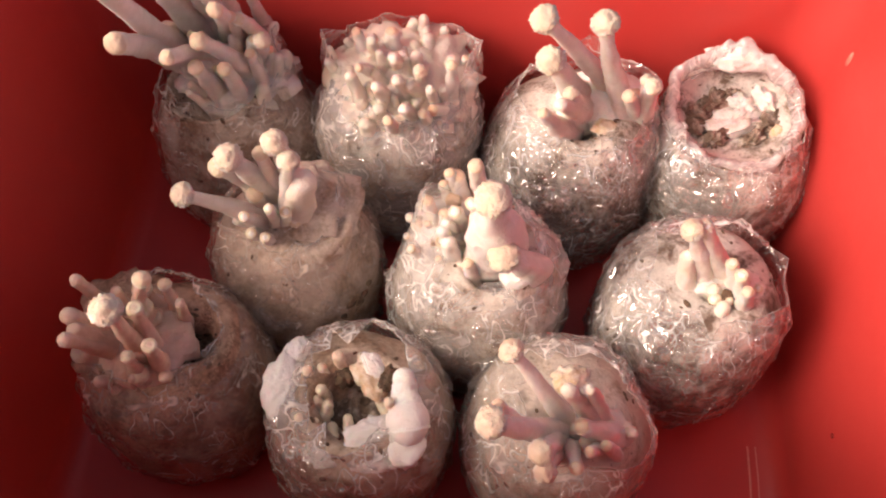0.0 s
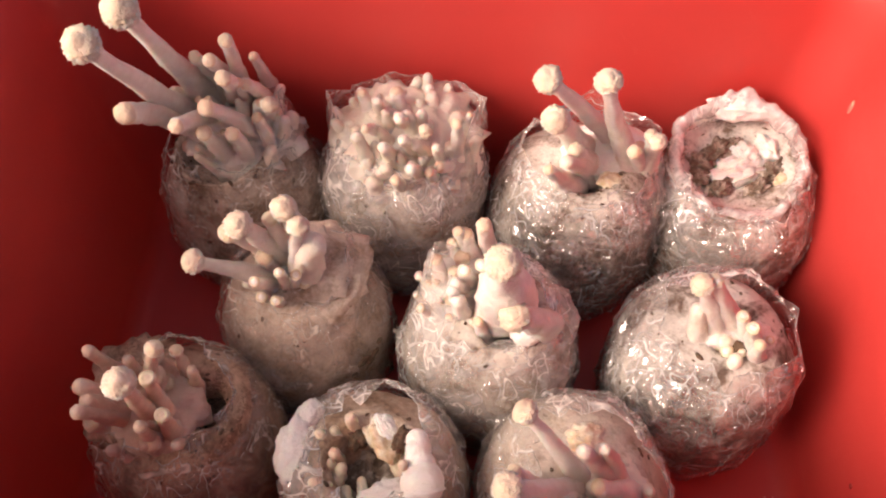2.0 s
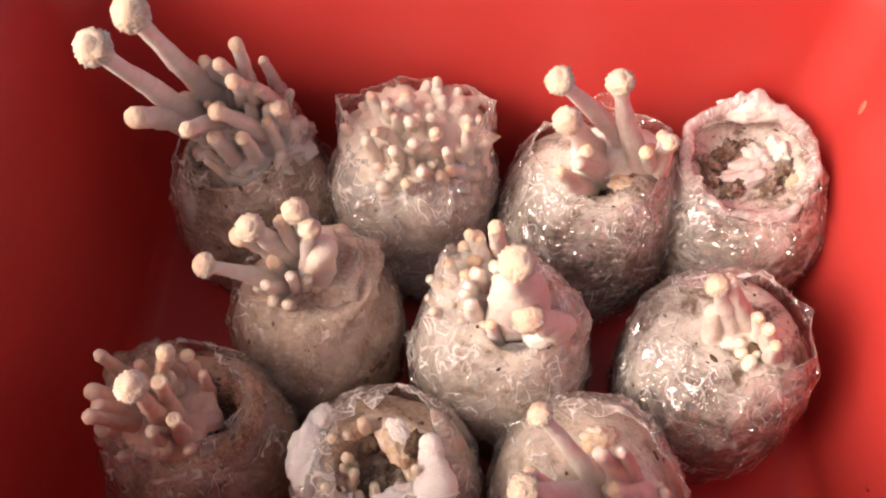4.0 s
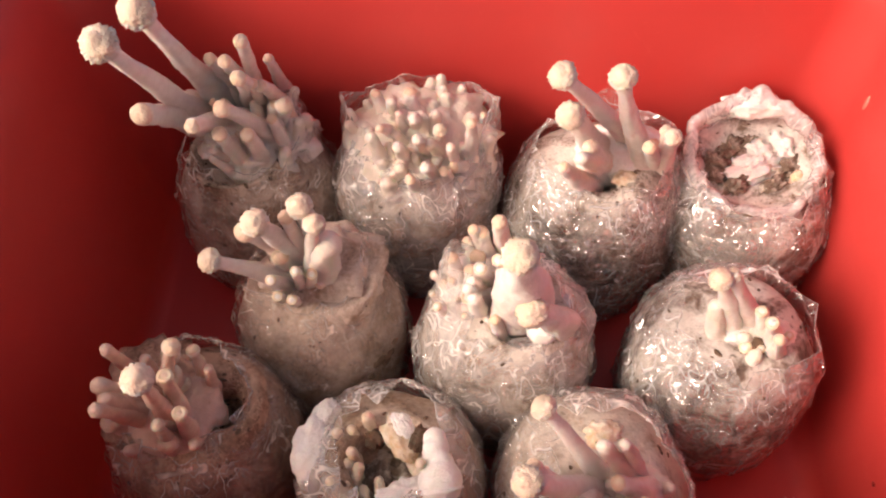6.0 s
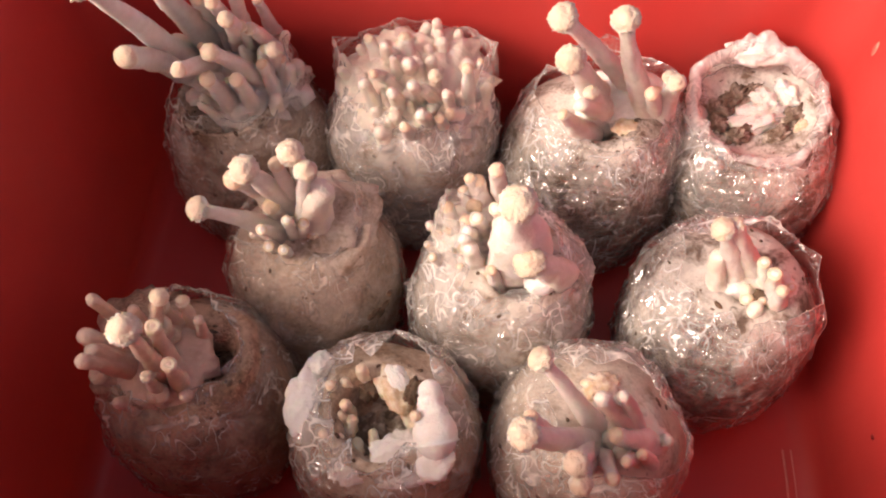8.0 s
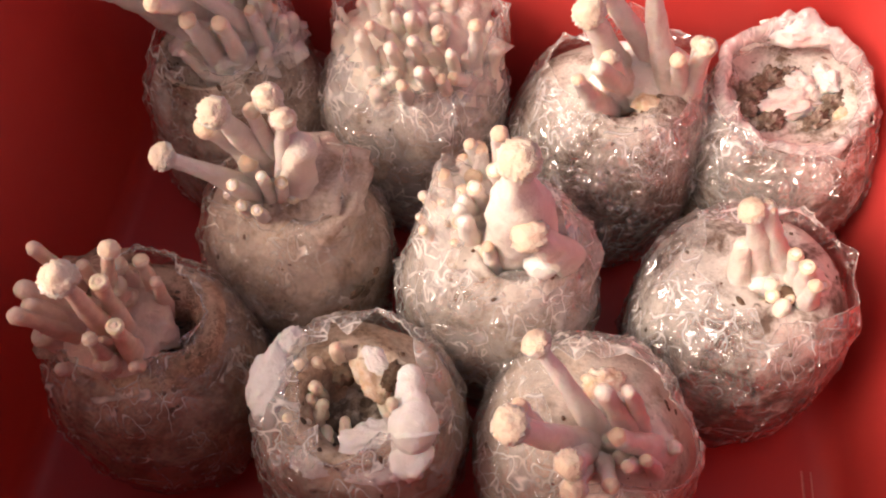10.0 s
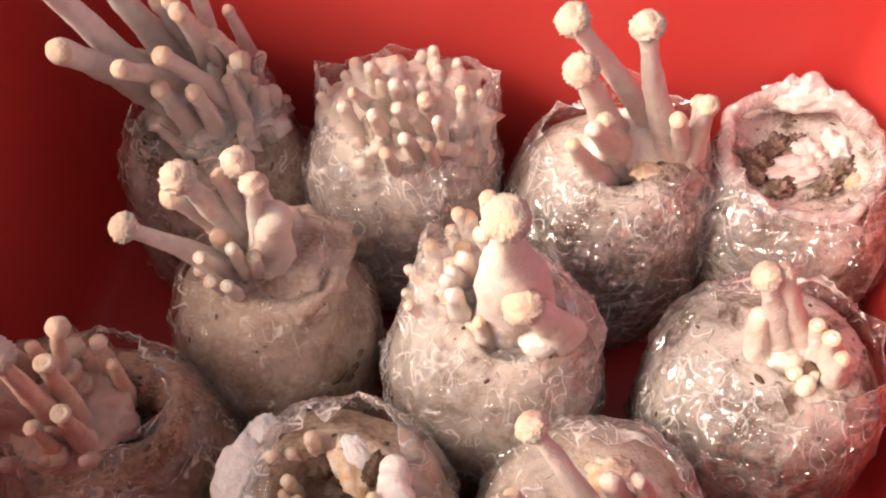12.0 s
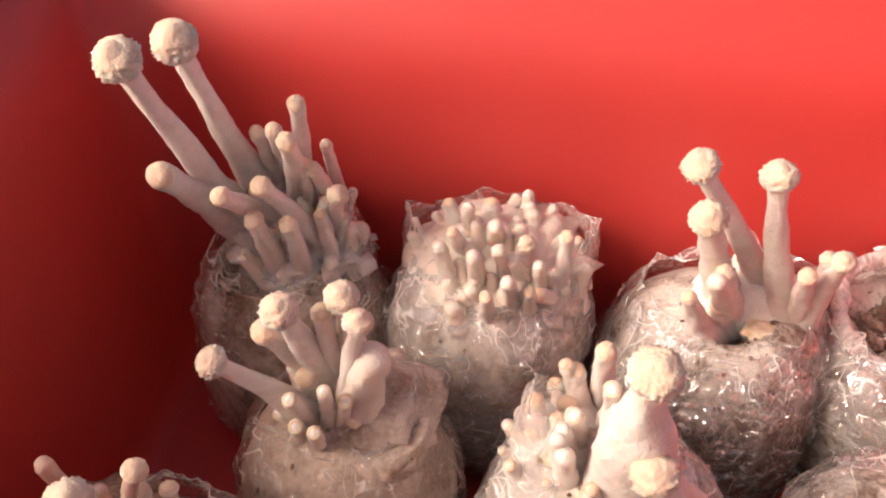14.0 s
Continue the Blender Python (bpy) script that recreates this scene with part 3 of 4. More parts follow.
def grow(bag, tip, base, r_base, r_top, r_cap, kind, bend=(0, 0, 0)):
    """One mushroom from its foot in the bag to the middle of its cap."""
    count[0] += 1
    seed = count[0] * 1.37
    org = Vector(bag.location)
    if kind == "ball":
        r_top *= 0.86
    if kind == "tan":
        r_base, r_top = r_base * 0.85, r_top * 0.82
    if bag == bag_8:
        r_base, r_top = r_base * 0.80, r_top * 0.72
    tip, base = Vector(tip) - org, Vector(base) - org
    way = tip - base
    length = max(way.length, 0.004)
    foot = base - way.normalized() * 0.004 - Vector((0, 0, 0.003))
    sway = noise.noise_vector(Vector((seed * 3.3, 0.7, 2.1)))
    mid = base.lerp(tip, 0.45) + Vector((0, 0, 0.03 * length)) + sway * 0.10 * length + Vector(bend)
    n, m = 18, 28
    rings = []
    side = way.orthogonal().normalized()
    for j in range(m + 1):
        u = j / m
        c = foot * (1 - u) ** 2 + mid * 2 * u * (1 - u) + tip * u * u
        d = ((mid - foot) * (1 - u) + (tip - mid) * u).normalized()
        x = (side - d * side.dot(d)).normalized()
        y = d.cross(x)
        r = r_top + (r_base - r_top) * ((1 - u) ** 1.5 * (1 + 0.5 * (1 - u) ** 3) if r_base < 0.012 else 1 / (1 + math.exp((u - 0.62) * 12)))
        if kind in ("knob", "cup", "ball"):
            r *= 1 - 0.10 * math.exp(-((u - 0.86) / 0.10) ** 2)
        r *= 1 + 0.07 * noise.noise(Vector((u * 4, seed, 0)))
        ring = []
        for i in range(n):
            a = 2 * math.pi * i / n
            k = 1 + 0.22 * noise.noise(Vector((math.cos(a) * 1.2, math.sin(a) * 1.2, u * 5 + seed))) + 0.12 * noise.noise(Vector((math.cos(a) * 3, math.sin(a) * 3, u * 22 + seed)))
            ring.append(c + (x * math.cos(a) + y * math.sin(a)) * r * k)
        rings.append(ring)
    end = (tip - mid).normalized()
    x = (side - end * side.dot(end)).normalized()
    y = end.cross(x)
    for v in (25, 50, 70, 84):
        a0 = radians(v)
        ring = []
        for i in range(n):
            a = 2 * math.pi * i / n
            ring.append(tip + (x * math.cos(a) + y * math.sin(a)) * r_top * math.cos(a0) + end * r_top * math.sin(a0))
        rings.append(ring)
    bm = bmesh.new()
    skin(bm, rings, cap_first=True, cap_last=True)
    stem = part("mushroom", bm, {"tan": TAN, "pear": WHITE}.get(kind, BOUNCE_FLESH if bag == bag_8 else BUD if kind == "nub" else STEM), bag)
    if kind in ("ball", "knob", "cup"):
        mat = {"ball": CAP, "knob": TIP, "cup": CUP}[kind]
        cap = part("cap", cap_mesh(r_cap, kind, seed), mat, stem)
        cap.matrix_local = Matrix.Translation(tip + end * (r_cap * 0.1 if kind == "ball" else r_top * 0.35)) @ axis_turn(end)


def lump(bag, name, at, size, mat, label="", turn=(0, 0, 0), rough=0.22, freq=1.7):
    """A lumpy swelling of mycelium; sizes are half axes."""
    count[0] += 1
    bm = bmesh.new()
    bmesh.ops.create_icosphere(bm, subdivisions=4, radius=1.0)
    off = Vector((count[0] * 2.1, 0.3, 1.7))
    for v in bm.verts:
        k = 1 + rough * 0.6 * noise.noise(v.co * freq * 0.6 + off) + rough * 0.5 * abs(noise.noise(v.co * freq * 1.3 + off)) + rough * 0.25 * noise.noise(v.co * freq * 3.1 + off)
        v.co = Vector((v.co.x * size[0], v.co.y * size[1], v.co.z * size[2])) * k
    ob = part(name, bm, mat, bag, label)
    ob.matrix_local = Matrix.Translation(Vector(at) - Vector(bag.location)) @ pose(0, 0, 0, *turn)


grow(bag_1, (-0.163, 0.320, 0.265), (-0.163, 0.398, 0.124), 0.0090, 0.0053, 0.0083, "ball", (-0.004, 0, -0.006))
grow(bag_1, (-0.156, 0.353, 0.254), (-0.152, 0.411, 0.126), 0.0095, 0.0052, 0.0090, "ball", (-0.004, 0, -0.006))
grow(bag_1, (-0.166, 0.332, 0.204), (-0.164, 0.397, 0.120), 0.0104, 0.0059, 0.0059, "knob")
grow(bag_1, (-0.141, 0.328, 0.198), (-0.147, 0.403, 0.120), 0.0058, 0.0044, 0.0041, "knob")
grow(bag_1, (-0.116, 0.368, 0.218), (-0.132, 0.409, 0.140), 0.0045, 0.0038, 0.0040, "knob")
grow(bag_1, (-0.115, 0.345, 0.215), (-0.136, 0.405, 0.135), 0.0052, 0.0043, 0.0043, "knob")
grow(bag_1, (-0.141, 0.382, 0.192), (-0.144, 0.413, 0.140), 0.0049, 0.0038, 0.0035, "knob")
grow(bag_1, (-0.128, 0.368, 0.204), (-0.140, 0.418, 0.140), 0.0046, 0.0039, 0.0036, "knob")
grow(bag_1, (-0.113, 0.397, 0.176), (-0.117, 0.424, 0.125), 0.0051, 0.0031, 0.0028, "knob")
grow(bag_1, (-0.101, 0.362, 0.174), (-0.113, 0.398, 0.115), 0.0045, 0.0039, 0.0047, "ball")
grow(bag_1, (-0.131, 0.350, 0.186), (-0.118, 0.383, 0.120), 0.0060, 0.0043, 0.0050, "knob")
grow(bag_1, (-0.117, 0.368, 0.186), (-0.129, 0.408, 0.125), 0.0047, 0.0032, 0.0032, "knob")
grow(bag_1, (-0.113, 0.370, 0.182), (-0.115, 0.411, 0.120), 0.0053, 0.0040, 0.0034, "knob")
grow(bag_1, (-0.112, 0.368, 0.155), (-0.112, 0.377, 0.110), 0.0049, 0.0036, 0.0033, "knob")
grow(bag_1, (-0.121, 0.346, 0.168), (-0.128, 0.372, 0.110), 0.0058, 0.0040, 0.0041, "knob")
grow(bag_1, (-0.136, 0.345, 0.170), (-0.140, 0.374, 0.110), 0.0062, 0.0044, 0.0045, "knob")
grow(bag_2, (-0.042, 0.379, 0.156), (-0.040, 0.396, 0.118), 0.0055, 0.0033, 0.0033, "nub")
grow(bag_2, (-0.047, 0.352, 0.164), (-0.042, 0.387, 0.118), 0.0051, 0.0028, 0.0026, "knob")
grow(bag_2, (-0.037, 0.343, 0.158), (-0.035, 0.371, 0.110), 0.0061, 0.0036, 0.0031, "nub")
grow(bag_2, (-0.026, 0.349, 0.157), (-0.020, 0.372, 0.110), 0.0057, 0.0033, 0.0031, "nub")
grow(bag_2, (-0.019, 0.354, 0.147), (-0.012, 0.369, 0.110), 0.0058, 0.0037, 0.0032, "nub")
grow(bag_2, (-0.013, 0.357, 0.155), (-0.014, 0.388, 0.120), 0.0052, 0.0039, 0.0039, "ball")
grow(bag_2, (0.005, 0.357, 0.160), (0.004, 0.369, 0.112), 0.0057, 0.0034, 0.0034, "knob")
grow(bag_2, (-0.005, 0.350, 0.129), (0.007, 0.367, 0.110), 0.0054, 0.0038, 0.0035, "knob")
grow(bag_2, (-0.011, 0.331, 0.150), (-0.009, 0.357, 0.110), 0.0045, 0.0028, 0.0028, "knob")
grow(bag_2, (-0.030, 0.324, 0.152), (-0.031, 0.352, 0.110), 0.0050, 0.0030, 0.0030, "knob")
grow(bag_2, (-0.054, 0.359, 0.148), (-0.049, 0.362, 0.110), 0.0064, 0.0037, 0.0032, "nub")
grow(bag_2, (-0.007, 0.349, 0.149), (-0.003, 0.366, 0.110), 0.0037, 0.0029, 0.0026, "nub")
grow(bag_2, (-0.021, 0.327, 0.159), (-0.018, 0.358, 0.110), 0.0044, 0.0034, 0.0032, "nub")
grow(bag_2, (-0.038, 0.350, 0.129), (-0.038, 0.355, 0.110), 0.0049, 0.0038, 0.0033, "nub")
grow(bag_2, (-0.028, 0.363, 0.159), (-0.027, 0.393, 0.118), 0.0063, 0.0037, 0.0037, "nub")
grow(bag_3, (0.051, 0.337, 0.219), (0.110, 0.374, 0.120), 0.0078, 0.0046, 0.0071, "ball")
grow(bag_3, (0.082, 0.339, 0.214), (0.116, 0.360, 0.115), 0.0081, 0.0048, 0.0069, "ball")
grow(bag_3, (0.055, 0.324, 0.204), (0.086, 0.366, 0.118), 0.0092, 0.0055, 0.0071, "ball")
grow(bag_3, (0.110, 0.321, 0.188), (0.123, 0.362, 0.112), 0.0074, 0.0044, 0.0044, "ball")
grow(bag_3, (0.110, 0.333, 0.178), (0.125, 0.364, 0.112), 0.0061, 0.0036, 0.0036, "ball")
grow(bag_3, (0.100, 0.324, 0.176), (0.121, 0.363, 0.112), 0.0060, 0.0038, 0.0038, "knob")
grow(bag_3, (0.071, 0.333, 0.166), (0.087, 0.363, 0.115), 0.0085, 0.0050, 0.0043, "ball")
grow(bag_3, (0.056, 0.325, 0.159), (0.075, 0.348, 0.112), 0.0085, 0.0035, 0.0030, "knob")
grow(bag_3, (0.063, 0.317, 0.177), (0.090, 0.364, 0.115), 0.0080, 0.0040, 0.0034, "nub")
grow(bag_5, (-0.128, 0.259, 0.176), (-0.100, 0.282, 0.112), 0.0079, 0.0042, 0.0061, "ball")
grow(bag_5, (-0.101, 0.265, 0.200), (-0.094, 0.296, 0.120), 0.0074, 0.0055, 0.0067, "ball")
grow(bag_5, (-0.113, 0.277, 0.174), (-0.095, 0.295, 0.118), 0.0063, 0.0045, 0.0054, "knob")
grow(bag_5, (-0.089, 0.275, 0.189), (-0.091, 0.297, 0.120), 0.0051, 0.0036, 0.0040, "knob")
grow(bag_5, (-0.081, 0.276, 0.197), (-0.087, 0.302, 0.122), 0.0066, 0.0054, 0.0062, "ball")
grow(bag_5, (-0.074, 0.268, 0.193), (-0.089, 0.287, 0.112), 0.0049, 0.0039, 0.0053, "ball")
grow(bag_5, (-0.072, 0.274, 0.165), (-0.082, 0.285, 0.112), 0.0102, 0.0080, 0.0062, "nub")
grow(bag_5, (-0.100, 0.255, 0.162), (-0.101, 0.282, 0.110), 0.0039, 0.0031, 0.0029, "cup")
grow(bag_5, (-0.088, 0.260, 0.162), (-0.096, 0.282, 0.110), 0.0040, 0.0029, 0.0026, "cup")
grow(bag_5, (-0.082, 0.265, 0.150), (-0.090, 0.281, 0.110), 0.0045, 0.0032, 0.0032, "cup")
grow(bag_5, (-0.100, 0.255, 0.145), (-0.105, 0.274, 0.108), 0.0037, 0.0030, 0.0030, "cup")
grow(bag_5, (-0.092, 0.252, 0.146), (-0.097, 0.272, 0.108), 0.0036, 0.0029, 0.0029, "cup")
grow(bag_5, (-0.101, 0.280, 0.143), (-0.102, 0.288, 0.114), 0.0062, 0.0048, 0.0048, "knob")
grow(bag_6, (0.023, 0.228, 0.225), (0.031, 0.260, 0.120), 0.0160, 0.0066, 0.0080, "ball")
grow(bag_6, (0.032, 0.229, 0.171), (0.050, 0.246, 0.128), 0.0082, 0.0066, 0.0078, "ball")
grow(bag_6, (0.018, 0.282, 0.170), (0.024, 0.299, 0.118), 0.0058, 0.0042, 0.0040, "knob")
grow(bag_6, (0.009, 0.292, 0.144), (0.014, 0.292, 0.118), 0.0067, 0.0043, 0.0041, "knob")
grow(bag_6, (0.005, 0.291, 0.149), (0.013, 0.295, 0.118), 0.0057, 0.0033, 0.0031, "knob")
grow(bag_6, (0.002, 0.293, 0.133), (0.007, 0.286, 0.118), 0.0064, 0.0037, 0.0034, "knob")
grow(bag_6, (-0.007, 0.276, 0.144), (-0.002, 0.275, 0.116), 0.0069, 0.0037, 0.0035, "knob")
grow(bag_6, (0.008, 0.267, 0.148), (0.012, 0.276, 0.116), 0.0068, 0.0041, 0.0036, "cup")
grow(bag_6, (0.003, 0.258, 0.152), (0.009, 0.273, 0.116), 0.0053, 0.0031, 0.0026, "cup")
grow(bag_6, (0.001, 0.254, 0.151), (0.004, 0.267, 0.112), 0.0057, 0.0031, 0.0026, "cup")
grow(bag_6, (0.015, 0.243, 0.136), (0.018, 0.248, 0.112), 0.0054, 0.0029, 0.0029, "knob")
grow(bag_6, (0.004, 0.251, 0.145), (0.008, 0.259, 0.112), 0.0062, 0.0040, 0.0031, "cup")
grow(bag_6, (0.015, 0.243, 0.197), (0.026, 0.290, 0.118), 0.0057, 0.0034, 0.0031, "cup")
grow(bag_7, (0.125, 0.244, 0.172), (0.147, 0.249, 0.112), 0.0076, 0.0049, 0.0058, "ball")
grow(bag_7, (0.131, 0.246, 0.171), (0.157, 0.252, 0.112), 0.0088, 0.0053, 0.0044, "ball")
grow(bag_7, (0.152, 0.240, 0.144), (0.163, 0.242, 0.112), 0.0052, 0.0034, 0.0034, "cup")
grow(bag_7, (0.154, 0.231, 0.149), (0.166, 0.237, 0.112), 0.0056, 0.0037, 0.0037, "cup")
grow(bag_7, (0.154, 0.220, 0.153), (0.166, 0.232, 0.112), 0.0054, 0.0033, 0.0030, "knob")
grow(bag_7, (0.184, 0.251, 0.108), (0.171, 0.242, 0.112), 0.0055, 0.0031, 0.0031, "nub")
grow(bag_7, (0.152, 0.226, 0.122), (0.150, 0.223, 0.112), 0.0051, 0.0035, 0.0029, "nub")
grow(bag_7, (0.130, 0.245, 0.143), (0.137, 0.242, 0.112), 0.0068, 0.0043, 0.0037, "nub")
grow(bag_8, (-0.141, 0.183, 0.205), (-0.157, 0.200, 0.115), 0.0078, 0.0052, 0.0068, "ball")
grow(bag_8, (-0.140, 0.211, 0.177), (-0.161, 0.218, 0.118), 0.0051, 0.0042, 0.0045, "knob")
grow(bag_8, (-0.170, 0.210, 0.179), (-0.177, 0.224, 0.115), 0.0064, 0.0040, 0.0046, "nub")
grow(bag_8, (-0.174, 0.196, 0.169), (-0.169, 0.206, 0.115), 0.0087, 0.0058, 0.0058, "nub")
grow(bag_8, (-0.170, 0.181, 0.176), (-0.169, 0.201, 0.115), 0.0079, 0.0045, 0.0045, "nub")
grow(bag_8, (-0.171, 0.190, 0.166), (-0.168, 0.203, 0.115), 0.0082, 0.0052, 0.0041, "nub")
grow(bag_8, (-0.141, 0.197, 0.175), (-0.148, 0.200, 0.112), 0.0067, 0.0045, 0.0039, "cup")
grow(bag_8, (-0.136, 0.184, 0.162), (-0.145, 0.192, 0.112), 0.0074, 0.0043, 0.0037, "cup")
grow(bag_8, (-0.147, 0.180, 0.158), (-0.156, 0.189, 0.112), 0.0063, 0.0035, 0.0029, "ball")
grow(bag_8, (-0.142, 0.226, 0.140), (-0.141, 0.220, 0.115), 0.0055, 0.0043, 0.0037, "knob")
grow(bag_8, (-0.160, 0.215, 0.156), (-0.164, 0.219, 0.115), 0.0066, 0.0039, 0.0036, "nub")
grow(bag_8, (-0.131, 0.214, 0.145), (-0.137, 0.218, 0.112), 0.0054, 0.0036, 0.0030, "nub")
grow(bag_9, (-0.069, 0.190, 0.115), (-0.065, 0.191, 0.098), 0.0042, 0.0033, 0.0033, "tan")
grow(bag_9, (-0.061, 0.180, 0.114), (-0.061, 0.182, 0.098), 0.0042, 0.0033, 0.0036, "tan")
grow(bag_9, (-0.068, 0.185, 0.102), (-0.064, 0.183, 0.098), 0.0037, 0.0025, 0.0025, "tan")
grow(bag_9, (-0.064, 0.177, 0.106), (-0.061, 0.175, 0.098), 0.0040, 0.0034, 0.0034, "tan")
grow(bag_9, (-0.069, 0.174, 0.104), (-0.065, 0.173, 0.098), 0.0043, 0.0034, 0.0034, "tan")
grow(bag_9, (-0.058, 0.175, 0.104), (-0.061, 0.170, 0.098), 0.0046, 0.0037, 0.0037, "tan")
grow(bag_9, (-0.071, 0.165, 0.113), (-0.065, 0.167, 0.098), 0.0048, 0.0036, 0.0036, "tan")
grow(bag_9, (-0.064, 0.165, 0.107), (-0.063, 0.162, 0.098), 0.0039, 0.0030, 0.0027, "tan")
grow(bag_9, (-0.065, 0.161, 0.099), (-0.060, 0.157, 0.098), 0.0043, 0.0034, 0.0034, "tan")
grow(bag_9, (-0.056, 0.165, 0.097), (-0.055, 0.156, 0.098), 0.0046, 0.0037, 0.0037, "tan")
grow(bag_9, (-0.048, 0.170, 0.097), (-0.046, 0.159, 0.098), 0.0043, 0.0031, 0.0031, "tan")
grow(bag_9, (-0.062, 0.193, 0.111), (-0.057, 0.193, 0.098), 0.0043, 0.0034, 0.0030, "tan")
grow(bag_9, (-0.053, 0.197, 0.118), (-0.052, 0.198, 0.100), 0.0051, 0.0039, 0.0036, "tan")
grow(bag_9, (-0.031, 0.179, 0.096), (-0.026, 0.172, 0.098), 0.0049, 0.0037, 0.0037, "tan")
grow(bag_9, (-0.025, 0.171, 0.122), (-0.023, 0.173, 0.098), 0.0041, 0.0032, 0.0029, "tan")
grow(bag_10, (0.034, 0.180, 0.170), (0.066, 0.166, 0.112), 0.0058, 0.0039, 0.0058, "ball")
grow(bag_10, (0.023, 0.140, 0.193), (0.060, 0.161, 0.115), 0.0067, 0.0053, 0.0065, "ball")
grow(bag_10, (0.026, 0.148, 0.189), (0.045, 0.162, 0.112), 0.0044, 0.0032, 0.0032, "knob")
grow(bag_10, (0.045, 0.133, 0.174), (0.060, 0.158, 0.112), 0.0055, 0.0045, 0.0055, "ball")
grow(bag_10, (0.048, 0.128, 0.160), (0.060, 0.151, 0.112), 0.0052, 0.0041, 0.0049, "ball")
grow(bag_10, (0.063, 0.132, 0.152), (0.067, 0.153, 0.112), 0.0048, 0.0032, 0.0032, "knob")
grow(bag_10, (0.069, 0.153, 0.144), (0.090, 0.159, 0.112), 0.0072, 0.0044, 0.0039, "knob")
grow(bag_10, (0.069, 0.138, 0.156), (0.083, 0.153, 0.112), 0.0037, 0.0027, 0.0024, "knob")
grow(bag_10, (0.059, 0.162, 0.170), (0.082, 0.166, 0.113), 0.0063, 0.0036, 0.0034, "nub")
grow(bag_10, (0.069, 0.164, 0.166), (0.084, 0.166, 0.113), 0.0053, 0.0029, 0.0026, "nub")
grow(bag_10, (0.079, 0.144, 0.144), (0.090, 0.149, 0.112), 0.0039, 0.0030, 0.0028, "knob")

# buds that fill the clusters between the larger stems, all reaching for the light
def buds(bag, at, spread, n, length, r, kinds, seed, lean=(-0.18, -0.22), slope=0.0, flare=1.7):
    rng = random.Random(seed)
    for _ in range(n):
        a, k = rng.uniform(0, 2 * math.pi), math.sqrt(rng.random())
        base = Vector((at[0] + math.cos(a) * k * spread[0], at[1] + math.sin(a) * k * spread[1], at[2] - 0.006 * k * k + slope * math.sin(a) * k * spread[1]))
        h = length * rng.uniform(0.4, 1.25) * (1 - 0.35 * k)
        tip = base + Vector((lean[0] + math.cos(a) * k * 0.45 + rng.uniform(-0.2, 0.2), lean[1] + math.sin(a) * k * 0.35 + rng.uniform(-0.2, 0.2), 1.0)) * h
        size = r * rng.choice((0.7, 0.85, 1.0, 1.15, 1.5))
        grow(bag, tip, base, size * flare, size, size * rng.uniform(0.9, 1.05), rng.choice(kinds))


buds(bag_1, (-0.131, 0.386, 0.114), (0.027, 0.028), 36, 0.040, 0.0034, ("knob", "nub", "nub"), 11, (-0.14, 0.0), 0.2, 2.1)
buds(bag_2, (-0.028, 0.379, 0.119), (0.041, 0.034), 70, 0.025, 0.0030, ("nub", "nub", "nub", "nub", "nub", "nub", "nub", "nub", "nub", "knob"), 12, (-0.03, 0.04), 0.2, 2.6)
buds(bag_3, (0.094, 0.370, 0.118), (0.020, 0.012), 7, 0.030, 0.0040, ("nub", "knob"), 13)
buds(bag_5, (-0.090, 0.288, 0.114), (0.018, 0.013), 7, 0.022, 0.0036, ("nub", "cup"), 15)
buds(bag_6, (0.005, 0.274, 0.117), (0.021, 0.024), 24, 0.018, 0.0031, ("knob", "nub", "cup"), 16, (-0.10, -0.05), 0.0, 2.2)
buds(bag_7, (0.166, 0.240, 0.115), (0.012, 0.010), 6, 0.012, 0.0024, ("nub", "cup"), 17)
buds(bag_8, (-0.160, 0.205, 0.114), (0.029, 0.024), 20, 0.028, 0.0040, ("nub", "knob", "nub", "cup"), 18, (-0.2, -0.1), 0.0, 2.0)
buds(bag_10, (0.084, 0.166, 0.113), (0.018, 0.012), 8, 0.014, 0.0026, ("nub", "knob"), 19)

# fused feet of the clusters
lump(bag_1, "cluster_base", (-0.130, 0.390, 0.112), (0.033, 0.027, 0.018), STEM, "fused pale feet of the cluster", rough=0.6, freq=5)
lump(bag_2, "cluster_base", (-0.028, 0.382, 0.117), (0.043, 0.038, 0.016), BUD, "fused pale feet of the buds", (12, 0, 0), 0.45, 6)
lump(bag_3, "cluster_base", (0.098, 0.368, 0.117), (0.029, 0.017, 0.018), WHITE, "fused white feet of the cluster", rough=0.3, freq=2.5)
lump(bag_3, "mycelium_lump", (0.099, 0.346, 0.118), (0.007, 0.006, 0.004), ORANGE, rough=0.6, freq=3)
lump(bag_5, "cluster_base", (-0.082, 0.287, 0.113), (0.032, 0.029, 0.011), SUB[5], "beige grown-over top of the block", (8, -6, 0), 0.5, 3.5)
lump(bag_5, "cluster_base", (-0.088, 0.287, 0.113), (0.022, 0.017, 0.012), STEM, "fused pale feet of the cluster", rough=0.35, freq=2.5)
# dark lumps put in for the shaded pits in the top of bag 5
for x, y, z, w in ((-0.076, 0.278, 0.1205, 0.0022), (-0.071, 0.275, 0.1195, 0.0016), (-0.060, 0.290, 0.1190, 0.0036), (-0.064, 0.297, 0.1195, 0.0026), (-0.069, 0.303, 0.1190, 0.0020), (-0.066, 0.281, 0.1200, 0.0013)):
    lump(bag_5, "clod_and_pit", (x, y, z), (w, w * 0.6, 0.0016), CHIP, "", (0, 0, 9000 * w), 0.8, 2.6)
